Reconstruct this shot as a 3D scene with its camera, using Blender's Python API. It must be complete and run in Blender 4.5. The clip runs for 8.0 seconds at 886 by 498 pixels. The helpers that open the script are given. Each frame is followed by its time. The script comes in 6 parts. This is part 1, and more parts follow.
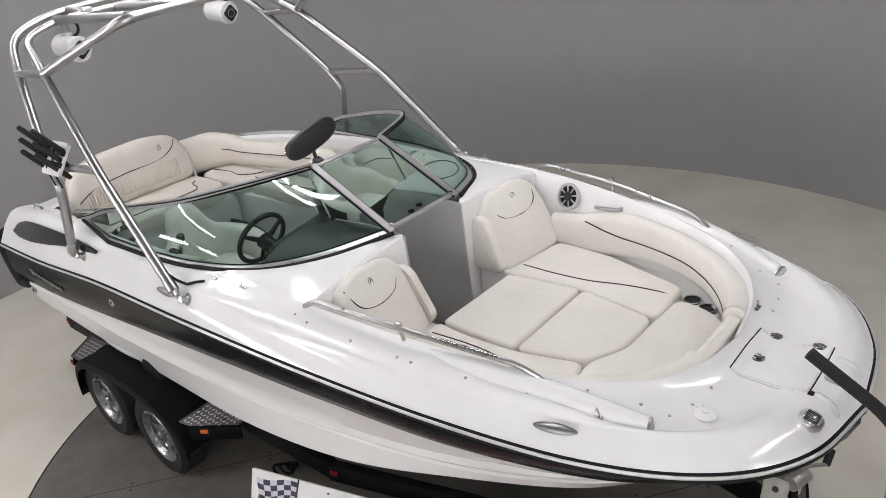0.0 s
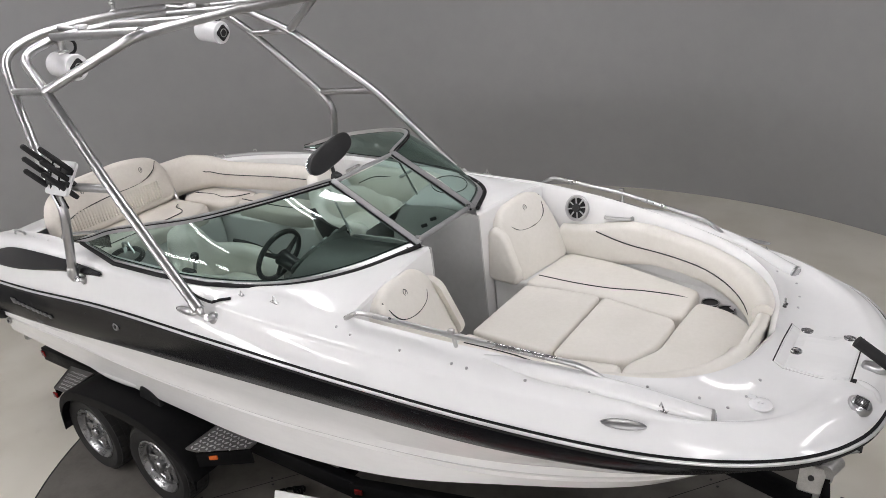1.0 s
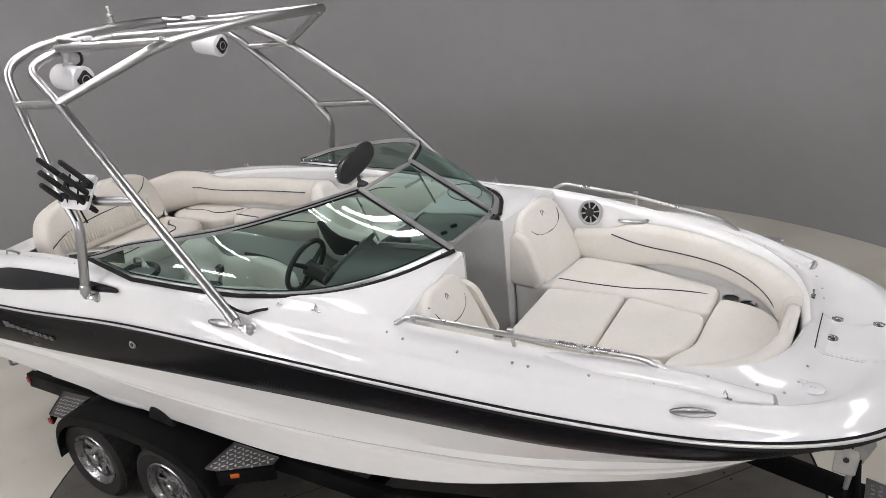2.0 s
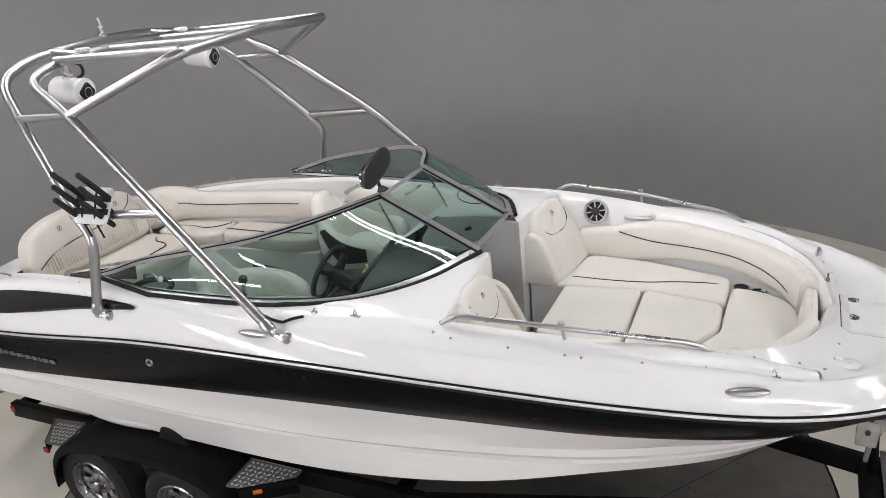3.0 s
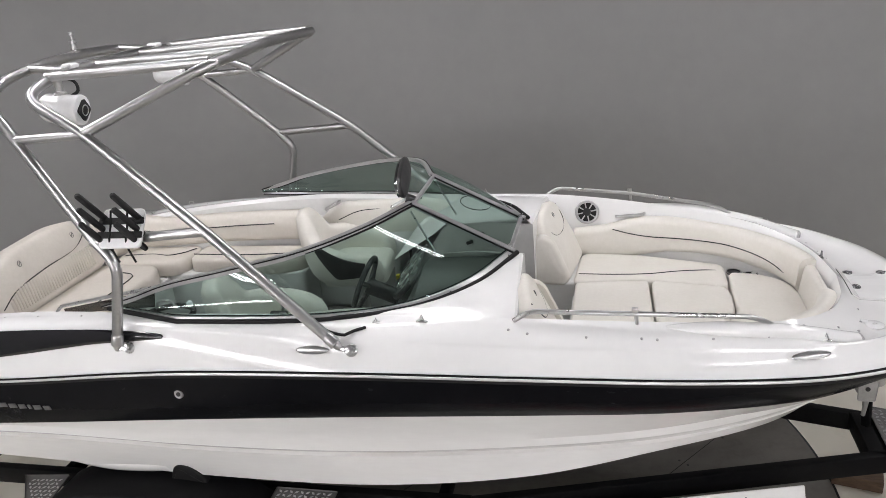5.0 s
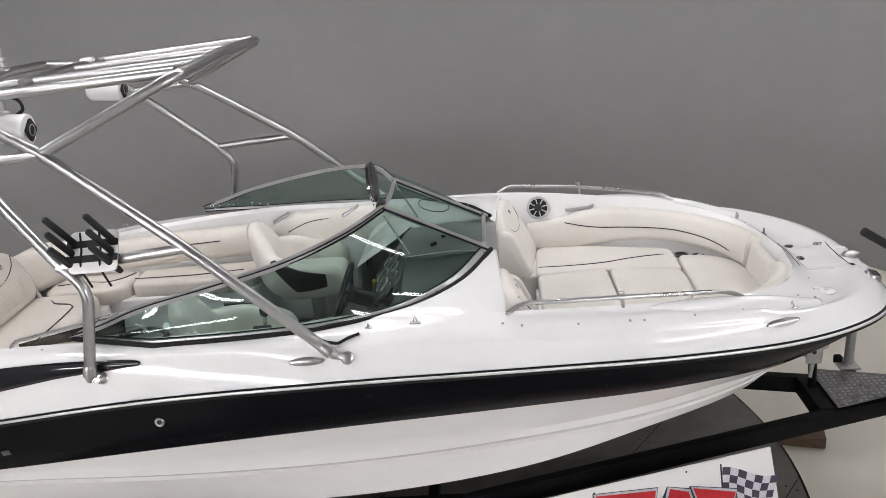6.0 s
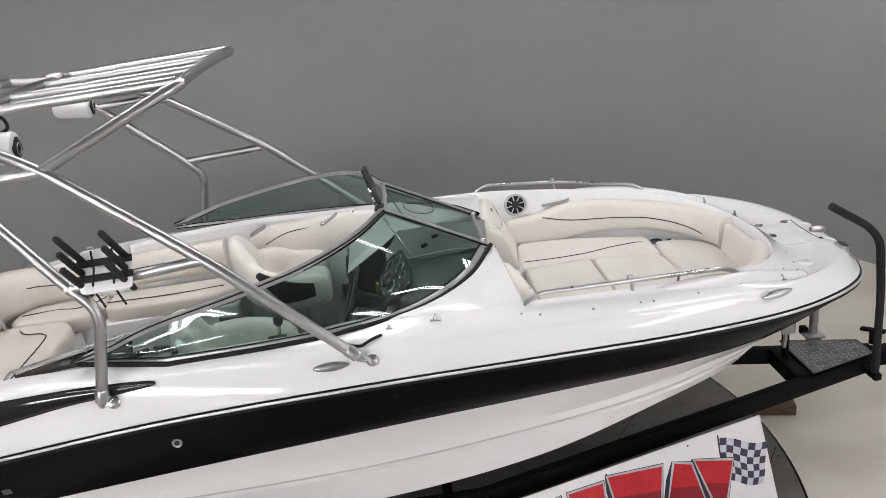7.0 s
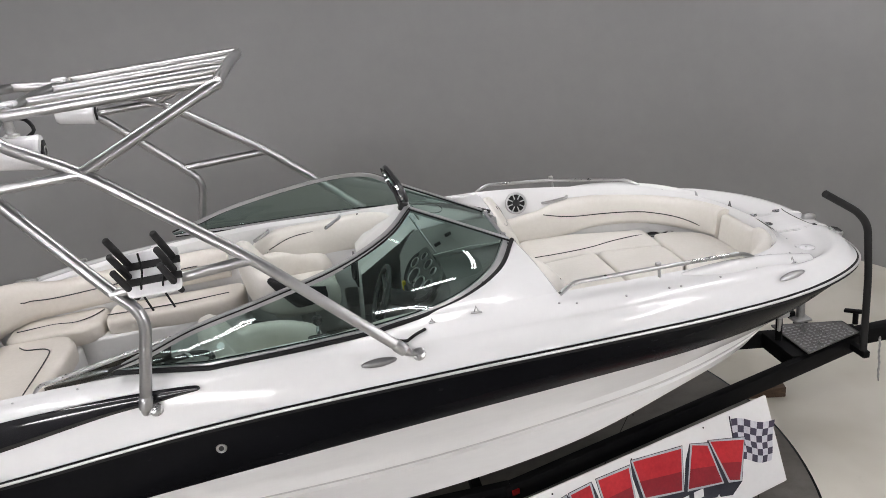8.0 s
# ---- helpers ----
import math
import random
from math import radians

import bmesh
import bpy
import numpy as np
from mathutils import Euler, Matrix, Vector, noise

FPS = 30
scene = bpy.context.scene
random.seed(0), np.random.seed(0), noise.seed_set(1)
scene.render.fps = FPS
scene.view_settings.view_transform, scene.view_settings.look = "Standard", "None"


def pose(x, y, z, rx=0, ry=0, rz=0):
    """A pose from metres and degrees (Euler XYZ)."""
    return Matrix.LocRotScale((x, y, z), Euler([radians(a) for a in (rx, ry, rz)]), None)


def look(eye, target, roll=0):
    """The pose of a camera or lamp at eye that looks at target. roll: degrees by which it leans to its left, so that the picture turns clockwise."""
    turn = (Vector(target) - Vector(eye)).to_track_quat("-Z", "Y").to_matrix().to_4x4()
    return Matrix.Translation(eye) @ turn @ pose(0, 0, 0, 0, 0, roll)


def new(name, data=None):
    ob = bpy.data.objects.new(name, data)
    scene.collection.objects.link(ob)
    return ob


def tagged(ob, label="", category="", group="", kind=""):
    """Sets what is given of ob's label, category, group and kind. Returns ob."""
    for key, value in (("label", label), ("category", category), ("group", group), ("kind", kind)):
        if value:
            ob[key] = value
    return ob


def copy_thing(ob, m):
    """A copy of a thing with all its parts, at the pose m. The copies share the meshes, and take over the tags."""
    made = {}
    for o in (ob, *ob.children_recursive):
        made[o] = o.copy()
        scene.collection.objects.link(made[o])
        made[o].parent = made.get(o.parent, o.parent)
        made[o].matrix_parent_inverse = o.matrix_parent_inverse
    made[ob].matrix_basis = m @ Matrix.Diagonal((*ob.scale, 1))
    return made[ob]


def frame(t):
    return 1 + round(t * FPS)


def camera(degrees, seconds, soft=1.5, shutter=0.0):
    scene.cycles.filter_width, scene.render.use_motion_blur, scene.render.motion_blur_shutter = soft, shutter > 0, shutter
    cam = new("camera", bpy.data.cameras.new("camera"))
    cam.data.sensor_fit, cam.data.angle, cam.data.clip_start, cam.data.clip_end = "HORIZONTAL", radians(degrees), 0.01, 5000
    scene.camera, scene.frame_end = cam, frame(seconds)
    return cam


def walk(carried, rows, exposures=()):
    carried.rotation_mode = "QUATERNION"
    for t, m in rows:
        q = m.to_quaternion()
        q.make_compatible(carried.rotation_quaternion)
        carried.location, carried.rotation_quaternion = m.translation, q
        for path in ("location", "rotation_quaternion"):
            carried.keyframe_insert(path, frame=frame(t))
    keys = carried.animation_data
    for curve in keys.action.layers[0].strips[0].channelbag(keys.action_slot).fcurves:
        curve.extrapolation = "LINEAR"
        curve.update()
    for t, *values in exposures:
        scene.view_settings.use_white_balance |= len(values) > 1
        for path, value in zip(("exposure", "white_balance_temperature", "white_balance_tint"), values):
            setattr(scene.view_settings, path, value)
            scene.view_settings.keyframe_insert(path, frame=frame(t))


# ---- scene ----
cam = camera(60.80, 8.0, 0.65)
PATH = [
    (0, (3.432, -2.704, 3.509), (2.176, -1.407, 2.648), -7.90),
    (0.5, (3.259, -2.895, 3.503), (2.070, -1.519, 2.669), -7.10),
    (1, (3.071, -3.080, 3.500), (1.948, -1.639, 2.687), -6.78),
    (1.5, (2.871, -3.252, 3.500), (1.814, -1.754, 2.702), -6.41),
    (3, (2.242, -3.706, 3.499), (1.410, -2.056, 2.734), -6.26),
    (3.5, (2.012, -3.828, 3.503), (1.263, -2.137, 2.741), -6.27),
    (4, (1.768, -3.942, 3.505), (1.102, -2.213, 2.753), -5.70),
    (5.5, (1.046, -4.187, 3.519), (0.734, -2.355, 2.778), -5.55),
    (6, (0.809, -4.232, 3.518), (0.650, -2.381, 2.777), -6.05),
    (6.5, (0.559, -4.271, 3.519), (0.530, -2.412, 2.781), -6.71),
    (7, (0.300, -4.293, 3.521), (0.377, -2.435, 2.784), -7.09),
    (7.5, (0.028, -4.304, 3.523), (0.205, -2.453, 2.787), -6.95),
    (8, (-0.239, -4.301, 3.515), (0.022, -2.456, 2.788), -6.94),
]
walk(cam, [(t, look(eye, target, roll)) for t, eye, target, roll in PATH])

# ------------------------------------------------------------ world and light
AXIS = (0.0, 0.16)          # the turntable's middle
ROOM_R, ROOM_H = 5.5, 4.7
world = bpy.data.worlds.new("world")
scene.world = world
world.use_nodes = True
world.node_tree.nodes["Background"].inputs[0].default_value = (0.5, 0.52, 0.55, 1)
world.node_tree.nodes["Background"].inputs[1].default_value = 0.05
scene.view_settings.exposure = 0.38
TUBE_POWER = 26.0
# tubes of the fill lights added out of view
FILL_TUBE_POWER = 24.0


# ------------------------------------------------------------ materials
def material(name):
    m = bpy.data.materials.new(name)
    m.use_nodes = True
    nt = m.node_tree
    return m, nt, nt.nodes["Principled BSDF"]


def set_in(node, name, value):
    if name in node.inputs:
        node.inputs[name].default_value = value


def noise_node(nt, scale, detail=4.0, rough=0.55, coords="Object", stretch=(1, 1, 1)):
    tc = nt.nodes.new("ShaderNodeTexCoord")
    mp = nt.nodes.new("ShaderNodeMapping")
    mp.inputs["Scale"].default_value = stretch
    nz = nt.nodes.new("ShaderNodeTexNoise")
    nz.inputs["Scale"].default_value = scale
    nz.inputs["Detail"].default_value = detail
    nz.inputs["Roughness"].default_value = rough
    nt.links.new(tc.outputs[coords], mp.inputs["Vector"])
    nt.links.new(mp.outputs["Vector"], nz.inputs["Vector"])
    return nz


def ramp(nt, src, a, b, p0=0.35, p1=0.65):
    r = nt.nodes.new("ShaderNodeValToRGB")
    r.color_ramp.elements[0].position, r.color_ramp.elements[1].position = p0, p1
    r.color_ramp.elements[0].color = (*a, 1)
    r.color_ramp.elements[1].color = (*b, 1)
    nt.links.new(src, r.inputs["Fac"])
    return r


def surface(name, dark, light, rough, metal=0.0, scale=6.0, bump=0.0, bump_scale=300.0, coat=0.0,
            rough_to=None, stretch=(1, 1, 1), spec=0.5):
    """A worn surface: a colour that drifts, a roughness that drifts and a fine relief."""
    m, nt, bs = material(name)
    big = noise_node(nt, scale, 5.0, 0.6, stretch=stretch)
    fine = noise_node(nt, scale * 14, 3.0, 0.6, stretch=stretch)
    mix = nt.nodes.new("ShaderNodeMath")
    mix.operation = "MULTIPLY_ADD"
    nt.links.new(fine.outputs["Fac"], mix.inputs[0])
    mix.inputs[1].default_value = 0.35
    scaled = nt.nodes.new("ShaderNodeMath")
    scaled.operation = "MULTIPLY"
    nt.links.new(big.outputs["Fac"], scaled.inputs[0])
    scaled.inputs[1].default_value = 0.65
    nt.links.new(scaled.outputs[0], mix.inputs[2])
    nt.links.new(ramp(nt, mix.outputs[0], dark, light).outputs["Color"], bs.inputs["Base Color"])
    hi = rough if rough_to is None else rough_to
    mr = nt.nodes.new("ShaderNodeMapRange")
    mr.inputs["From Min"].default_value, mr.inputs["From Max"].default_value = 0.35, 0.65
    mr.inputs["To Min"].default_value, mr.inputs["To Max"].default_value = rough, hi
    nt.links.new(mix.outputs[0], mr.inputs["Value"])
    nt.links.new(mr.outputs[0], bs.inputs["Roughness"])
    set_in(bs, "Metallic", metal)
    set_in(bs, "Specular IOR Level", spec)
    set_in(bs, "Coat Weight", coat)
    set_in(bs, "Coat Roughness", 0.05)
    if bump:
        nz = noise_node(nt, bump_scale, 2.0, 0.5, stretch=stretch)
        bp = nt.nodes.new("ShaderNodeBump")
        bp.inputs["Strength"].default_value = bump
        bp.inputs["Distance"].default_value = 0.002
        nt.links.new(nz.outputs["Fac"], bp.inputs["Height"])
        nt.links.new(bp.outputs["Normal"], bs.inputs["Normal"])
    return m


GELCOAT = surface("white gelcoat", (0.78, 0.78, 0.78), (0.815, 0.815, 0.81), 0.08, scale=1.3, rough_to=0.12)
LINER = surface("off-white liner gelcoat", (0.66, 0.66, 0.65), (0.73, 0.73, 0.72), 0.28, scale=2.0, rough_to=0.4, bump=0.03, bump_scale=60)
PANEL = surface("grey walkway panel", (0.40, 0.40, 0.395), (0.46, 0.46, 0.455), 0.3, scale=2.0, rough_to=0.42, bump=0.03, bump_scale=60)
STRIPE = surface("charcoal metallic gelcoat", (0.0045, 0.0047, 0.006), (0.007, 0.0073, 0.009), 0.2, scale=2.0, rough_to=0.28, spec=0.045)
BLACKGEL = surface("black gelcoat", (0.006, 0.006, 0.008), (0.012, 0.012, 0.015), 0.08, coat=0.25, scale=3, spec=0.4)
HULLWHITE = surface("scuffed hull gelcoat", (0.70, 0.695, 0.685), (0.76, 0.755, 0.745), 0.16, coat=0.2, scale=1.1, rough_to=0.24, stretch=(0.5, 1, 2.5))
VINYL = surface("cream marine vinyl", (0.72, 0.695, 0.64), (0.79, 0.765, 0.715), 0.42, scale=3.0, rough_to=0.55, bump=0.25, bump_scale=420, spec=0.4)
VINYLAFT = surface("beige marine vinyl", (0.62, 0.582, 0.525), (0.70, 0.662, 0.605), 0.42, scale=3.0, rough_to=0.55, bump=0.25, bump_scale=420, spec=0.4)
PIPING = surface("black piping", (0.01, 0.01, 0.012), (0.02, 0.02, 0.022), 0.45, scale=30)
INSERT = surface("bright steel rail insert", (0.66, 0.66, 0.655), (0.74, 0.74, 0.735), 0.3, metal=0.55, scale=4, rough_to=0.38)
# the dark ceiling's reflection is put into this steel's base colour
HINGE = surface("polished steel with a dark reflection in its colour", (0.20, 0.20, 0.205), (0.30, 0.30, 0.305), 0.22, metal=0.9, scale=30, rough_to=0.3)
CHROME = surface("polished stainless steel", (0.47, 0.47, 0.47), (0.54, 0.54, 0.54), 0.26, metal=1.0, scale=3, rough_to=0.31)
ALU = surface("brushed aluminium tube", (0.44, 0.44, 0.445), (0.51, 0.51, 0.51), 0.29, metal=1.0, scale=3, rough_to=0.36)
SCREENALU = surface("brushed screen frame", (0.43, 0.43, 0.44), (0.52, 0.52, 0.53), 0.28, metal=0.65, scale=12, rough_to=0.38)
FRAMEALU = surface("anodised window frame", (0.46, 0.46, 0.465), (0.54, 0.54, 0.545), 0.34, metal=0.4, scale=12, rough_to=0.42)
RUBBER = surface("black rubber", (0.008, 0.008, 0.009), (0.018, 0.018, 0.018), 0.55, spec=0.2, scale=14, rough_to=0.75, bump=0.2, bump_scale=200)
TYRE = surface("tyre rubber", (0.007, 0.007, 0.0075), (0.019, 0.018, 0.017), 0.7, scale=9, rough_to=0.88, bump=0.3, bump_scale=160)
FOAM = surface("black foam grip", (0.008, 0.008, 0.009), (0.02, 0.02, 0.02), 0.7, scale=30, rough_to=0.9, bump=0.5, bump_scale=400)
PLASTIC = surface("black plastic", (0.012, 0.012, 0.013), (0.025, 0.025, 0.026), 0.3, scale=12, rough_to=0.45)
DASH = surface("dark grey dash panel", (0.065, 0.070, 0.066), (0.095, 0.1, 0.095), 0.4, scale=5, rough_to=0.55, bump=0.15, bump_scale=300)
TRAILERPAINT = surface("black trailer paint", (0.004, 0.004, 0.005), (0.009, 0.009, 0.009), 0.42, scale=4, rough_to=0.6, spec=0.07)
TREAD = surface("aluminium tread plate", (0.50, 0.50, 0.50), (0.68, 0.68, 0.68), 0.3, metal=0.25, scale=10, rough_to=0.5, bump=0.1, bump_scale=120)
TREADBASE = surface("dull tread plate ground", (0.11, 0.108, 0.105), (0.19, 0.187, 0.183), 0.4, metal=0.4, scale=8, rough_to=0.55)
RIM = surface("silver painted steel rim", (0.26, 0.26, 0.265), (0.38, 0.38, 0.385), 0.24, metal=0.9, scale=18, rough_to=0.35)
GALV = surface("galvanised steel", (0.38, 0.38, 0.37), (0.55, 0.55, 0.54), 0.35, metal=0.8, scale=15, rough_to=0.5)
AMBER = surface("amber lamp lens", (0.65, 0.12, 0.02), (0.75, 0.17, 0.03), 0.2, scale=20, coat=0.5)
REDLENS = surface("red lamp lens", (0.17, 0.008, 0.008), (0.25, 0.012, 0.012), 0.2, scale=20, coat=0.5)
WOOD = surface("weathered timber block", (0.07, 0.042, 0.026), (0.14, 0.088, 0.054), 0.7, scale=8, stretch=(1, 6, 6), bump=0.4, bump_scale=60)
BOARD = surface("white painted sign board", (0.80, 0.80, 0.795), (0.85, 0.85, 0.845), 0.35, scale=2, rough_to=0.5)
SIGNRED = surface("red sign print", (0.42, 0.012, 0.022), (0.62, 0.03, 0.04), 0.35, scale=3)
SIGNDEEP = surface("deep red sign print", (0.22, 0.008, 0.018), (0.34, 0.015, 0.028), 0.35, scale=3)
NAMESILVER = surface("dull silver lettering film", (0.10, 0.10, 0.105), (0.17, 0.17, 0.175), 0.35, metal=0.5, scale=8)
SIGNSILVER = surface("silver sign print", (0.38, 0.40, 0.43), (0.6, 0.62, 0.64), 0.35, scale=8)
SIGNDARK = surface("navy sign print", (0.012, 0.014, 0.025), (0.028, 0.03, 0.045), 0.4, scale=5)
FLAGDARK = surface("dark flag check", (0.025, 0.022, 0.045), (0.07, 0.06, 0.10), 0.4, scale=6)
FLAGLIGHT = surface("pale flag check", (0.50, 0.50, 0.56), (0.72, 0.72, 0.76), 0.4, scale=6)
POD = surface("white painted pod", (0.74, 0.74, 0.75), (0.82, 0.82, 0.83), 0.22, scale=5, coat=0.3)
LENSCLEAR = surface("clear ribbed lens", (0.55, 0.55, 0.56), (0.72, 0.72, 0.73), 0.1, metal=0.6, scale=60)
YELLOW = surface("yellow tag", (0.62, 0.50, 0.02), (0.72, 0.60, 0.04), 0.5, scale=20)
CARPET = surface("grey cockpit carpet", (0.10, 0.095, 0.09), (0.17, 0.165, 0.155), 0.95, scale=20, bump=0.5, bump_scale=500, spec=0.1)


def floor_paint():
    """Cream epoxy floor with faint scuffs and grime."""
    m, nt, bs = material("cream epoxy floor")
    big = noise_node(nt, 0.5, 4, 0.6, "Object")
    mid = noise_node(nt, 5.0, 6, 0.7, "Object")
    base = ramp(nt, big.outputs["Fac"], (0.67, 0.64, 0.565), (0.755, 0.722, 0.64), 0.3, 0.7)
    scuff = ramp(nt, mid.outputs["Fac"], (1, 1, 1), (0.80, 0.79, 0.77), 0.60, 0.80)
    mx = nt.nodes.new("ShaderNodeMix")
    mx.data_type, mx.blend_type = "RGBA", "MULTIPLY"
    mx.inputs[0].default_value = 0.5
    nt.links.new(base.outputs["Color"], mx.inputs[6])
    nt.links.new(scuff.outputs["Color"], mx.inputs[7])
    patch = noise_node(nt, 1.6, 3, 0.5, "Object")
    worn = ramp(nt, patch.outputs["Fac"], (0.91, 0.90, 0.875), (1.0, 1.0, 1.0), 0.34, 0.58)
    mw = nt.nodes.new("ShaderNodeMix")
    mw.data_type, mw.blend_type = "RGBA", "MULTIPLY"
    mw.inputs[0].default_value = 1.0
    nt.links.new(mx.outputs[2], mw.inputs[6])
    nt.links.new(worn.outputs["Color"], mw.inputs[7])
    nt.links.new(mw.outputs[2], bs.inputs["Base Color"])
    rr = nt.nodes.new("ShaderNodeMapRange")
    rr.inputs["To Min"].default_value, rr.inputs["To Max"].default_value = 0.28, 0.5
    nt.links.new(mid.outputs["Fac"], rr.inputs["Value"])
    nt.links.new(rr.outputs[0], bs.inputs["Roughness"])
    return m


def table_metal():
    """Grey worn steel plate of the turntable."""
    m, nt, bs = material("worn grey turntable plate")
    big = noise_node(nt, 1.1, 5, 0.65)
    mid = noise_node(nt, 9.0, 6, 0.7)
    base = ramp(nt, big.outputs["Fac"], (0.108, 0.10, 0.088), (0.17, 0.159, 0.142), 0.3, 0.7)
    stain = ramp(nt, mid.outputs["Fac"], (0.72, 0.71, 0.69), (1, 1, 1), 0.32, 0.55)
    mx = nt.nodes.new("ShaderNodeMix")
    mx.data_type, mx.blend_type = "RGBA", "MULTIPLY"
    mx.inputs[0].default_value = 0.7
    nt.links.new(base.outputs["Color"], mx.inputs[6])
    nt.links.new(stain.outputs["Color"], mx.inputs[7])
    nt.links.new(mx.outputs[2], bs.inputs["Base Color"])
    set_in(bs, "Roughness", 0.55)
    bp = nt.nodes.new("ShaderNodeBump")
    bp.inputs["Strength"].default_value = 0.15
    bp.inputs["Distance"].default_value = 0.003
    nt.links.new(mid.outputs["Fac"], bp.inputs["Height"])
    nt.links.new(bp.outputs["Normal"], bs.inputs["Normal"])
    return m


FLOOR, TABLE = floor_paint(), table_metal()
WALL = surface("grey painted wall", (0.31, 0.311, 0.309), (0.345, 0.345, 0.342), 0.55, scale=0.35, rough_to=0.7, bump=0.05, bump_scale=40)
CEIL = surface("dark grey ceiling paint", (0.13, 0.13, 0.133), (0.16, 0.16, 0.163), 0.85, scale=0.6)


def tinted_glass(name, tint):
    m, nt, bs = material(name)
    for n in list(nt.nodes):
        if n.type != "OUTPUT_MATERIAL":
            nt.nodes.remove(n)
    out = [n for n in nt.nodes if n.type == "OUTPUT_MATERIAL"][0]
    tr = nt.nodes.new("ShaderNodeBsdfTransparent")
    tr.inputs[0].default_value = (*tint, 1)
    gl = nt.nodes.new("ShaderNodeBsdfGlossy")
    gl.inputs["Roughness"].default_value = 0.01
    gl.inputs["Color"].default_value = (0.9, 1.0, 0.97, 1)
    lw = nt.nodes.new("ShaderNodeLayerWeight")
    lw.inputs["Blend"].default_value = 0.5
    pw = nt.nodes.new("ShaderNodeMath")
    pw.operation = "POWER"
    nt.links.new(lw.outputs["Facing"], pw.inputs[0])
    pw.inputs[1].default_value = 5.0
    fr = nt.nodes.new("ShaderNodeMath")
    fr.operation = "MULTIPLY_ADD"
    nt.links.new(pw.outputs[0], fr.inputs[0])
    fr.inputs[1].default_value = 0.85
    fr.inputs[2].default_value = 0.055
    mx = nt.nodes.new("ShaderNodeMixShader")
    nt.links.new(fr.outputs[0], mx.inputs[0])
    nt.links.new(tr.outputs[0], mx.inputs[1])
    nt.links.new(gl.outputs[0], mx.inputs[2])
    nt.links.new(mx.outputs[0], out.inputs[0])
    return m


def lamp_glow(name, colour, strength):
    m, nt, bs = material(name)
    set_in(bs, "Base Color", (0.9, 0.9, 0.9, 1))
    set_in(bs, "Emission Color", (*colour, 1))
    set_in(bs, "Emission Strength", strength)
    return m


GLASS = tinted_glass("green tinted glass", (0.44, 0.565, 0.52))
SMOKE = tinted_glass("smoked strip glass", (0.27, 0.24, 0.22))
GLOW = lamp_glow("lit fluorescent tube", (1.02, 0.99, 1.01), TUBE_POWER)
GLOWFILL = lamp_glow("lit tube of the added fill lights", (1.02, 0.99, 1.01), FILL_TUBE_POWER)
MIRROR, _, _bs = material("mirror glass")
set_in(_bs, "Metallic", 1.0)
set_in(_bs, "Roughness", 0.02)
set_in(_bs, "Base Color", (0.5, 0.52, 0.53, 1))


# ------------------------------------------------------------ mesh tools
def thing(name, label, category, at=(0, 0, 0), group="", kind=""):
    """An Empty at the base of a thing, which parents its parts."""
    ob = new(name)
    ob.empty_display_size = 0.1
    ob.matrix_basis = pose(*at)
    return tagged(ob, label, category, group, kind)


def finish(bm, smooth):
    bmesh.ops.recalc_face_normals(bm, faces=bm.faces)
    for f in bm.faces:
        f.smooth = smooth


def mesh_of(name, bm, mat, smooth=True, angle=40):
    finish(bm, smooth)
    me = bpy.data.meshes.new(name)
    bm.to_mesh(me)
    bm.free()
    me.materials.append(mat)
    if smooth:
        me.set_sharp_from_angle(angle=radians(angle))
    return me


def part(name, bm, mat, parent=None, label="", smooth=True, angle=40):
    """Links a bmesh, in world places, as one mesh object under a thing or a part."""
    ob = new(name, mesh_of(name, bm, mat, smooth, angle))
    if parent is not None:
        ob.parent = parent
        ob.matrix_parent_inverse = world_of(parent).inverted()
    return tagged(ob, label)


def world_of(ob):
    m = ob.matrix_basis.copy()
    while ob.parent:
        m = ob.parent.matrix_basis @ ob.matrix_parent_inverse @ m
        ob = ob.parent
    return m


def solo(name, bm, mat, label, category, group="", kind="", smooth=True, angle=40):
    """A thing of one mesh."""
    return tagged(part(name, bm, mat, None, "", smooth, angle), label, category, group, kind)


def catmull(pts, n):
    """n points on the smooth curve through pts."""
    p = np.array(pts, float)
    m = len(p)
    s = np.linspace(0, m - 1, n)
    i = np.clip(s.astype(int), 0, m - 2)
    f = (s - i)[:, None]
    q = np.vstack([2 * p[0] - p[1], p, 2 * p[-1] - p[-2]])
    a, b, c, d = q[i], q[i + 1], q[i + 2], q[i + 3]
    return 0.5 * (2 * b + (c - a) * f + (2 * a - 5 * b + 4 * c - d) * f ** 2 + (3 * b - a - 3 * c + d) * f ** 3)


def bend(pts, r=0.05, n=6):
    """A run of straight pieces with its corners rounded to about r."""
    p = [Vector(q) for q in pts]
    out = [p[0]]
    for a, b, c in zip(p, p[1:], p[2:]):
        u, v = (a - b), (c - b)
        k = min(r, u.length * 0.48, v.length * 0.48)
        s, e = b + u.normalized() * k, b + v.normalized() * k
        for j in range(n + 1):
            t = j / n
            out.append(s * (1 - t) ** 2 + b * 2 * t * (1 - t) + e * t ** 2)
    return out + [p[-1]]


def add_grid(bm, rows, closed=False):
    """Quads between rows of points; closed: each row is a ring."""
    vs = [[bm.verts.new(Vector(p)) for p in row] for row in rows]
    for a, b in zip(vs, vs[1:]):
        k = len(a)
        for j in range(k if closed else k - 1):
            q = [a[j], a[(j + 1) % k], b[(j + 1) % k], b[j]]
            try:
                bm.faces.new(q)
            except ValueError:
                pass
    return vs


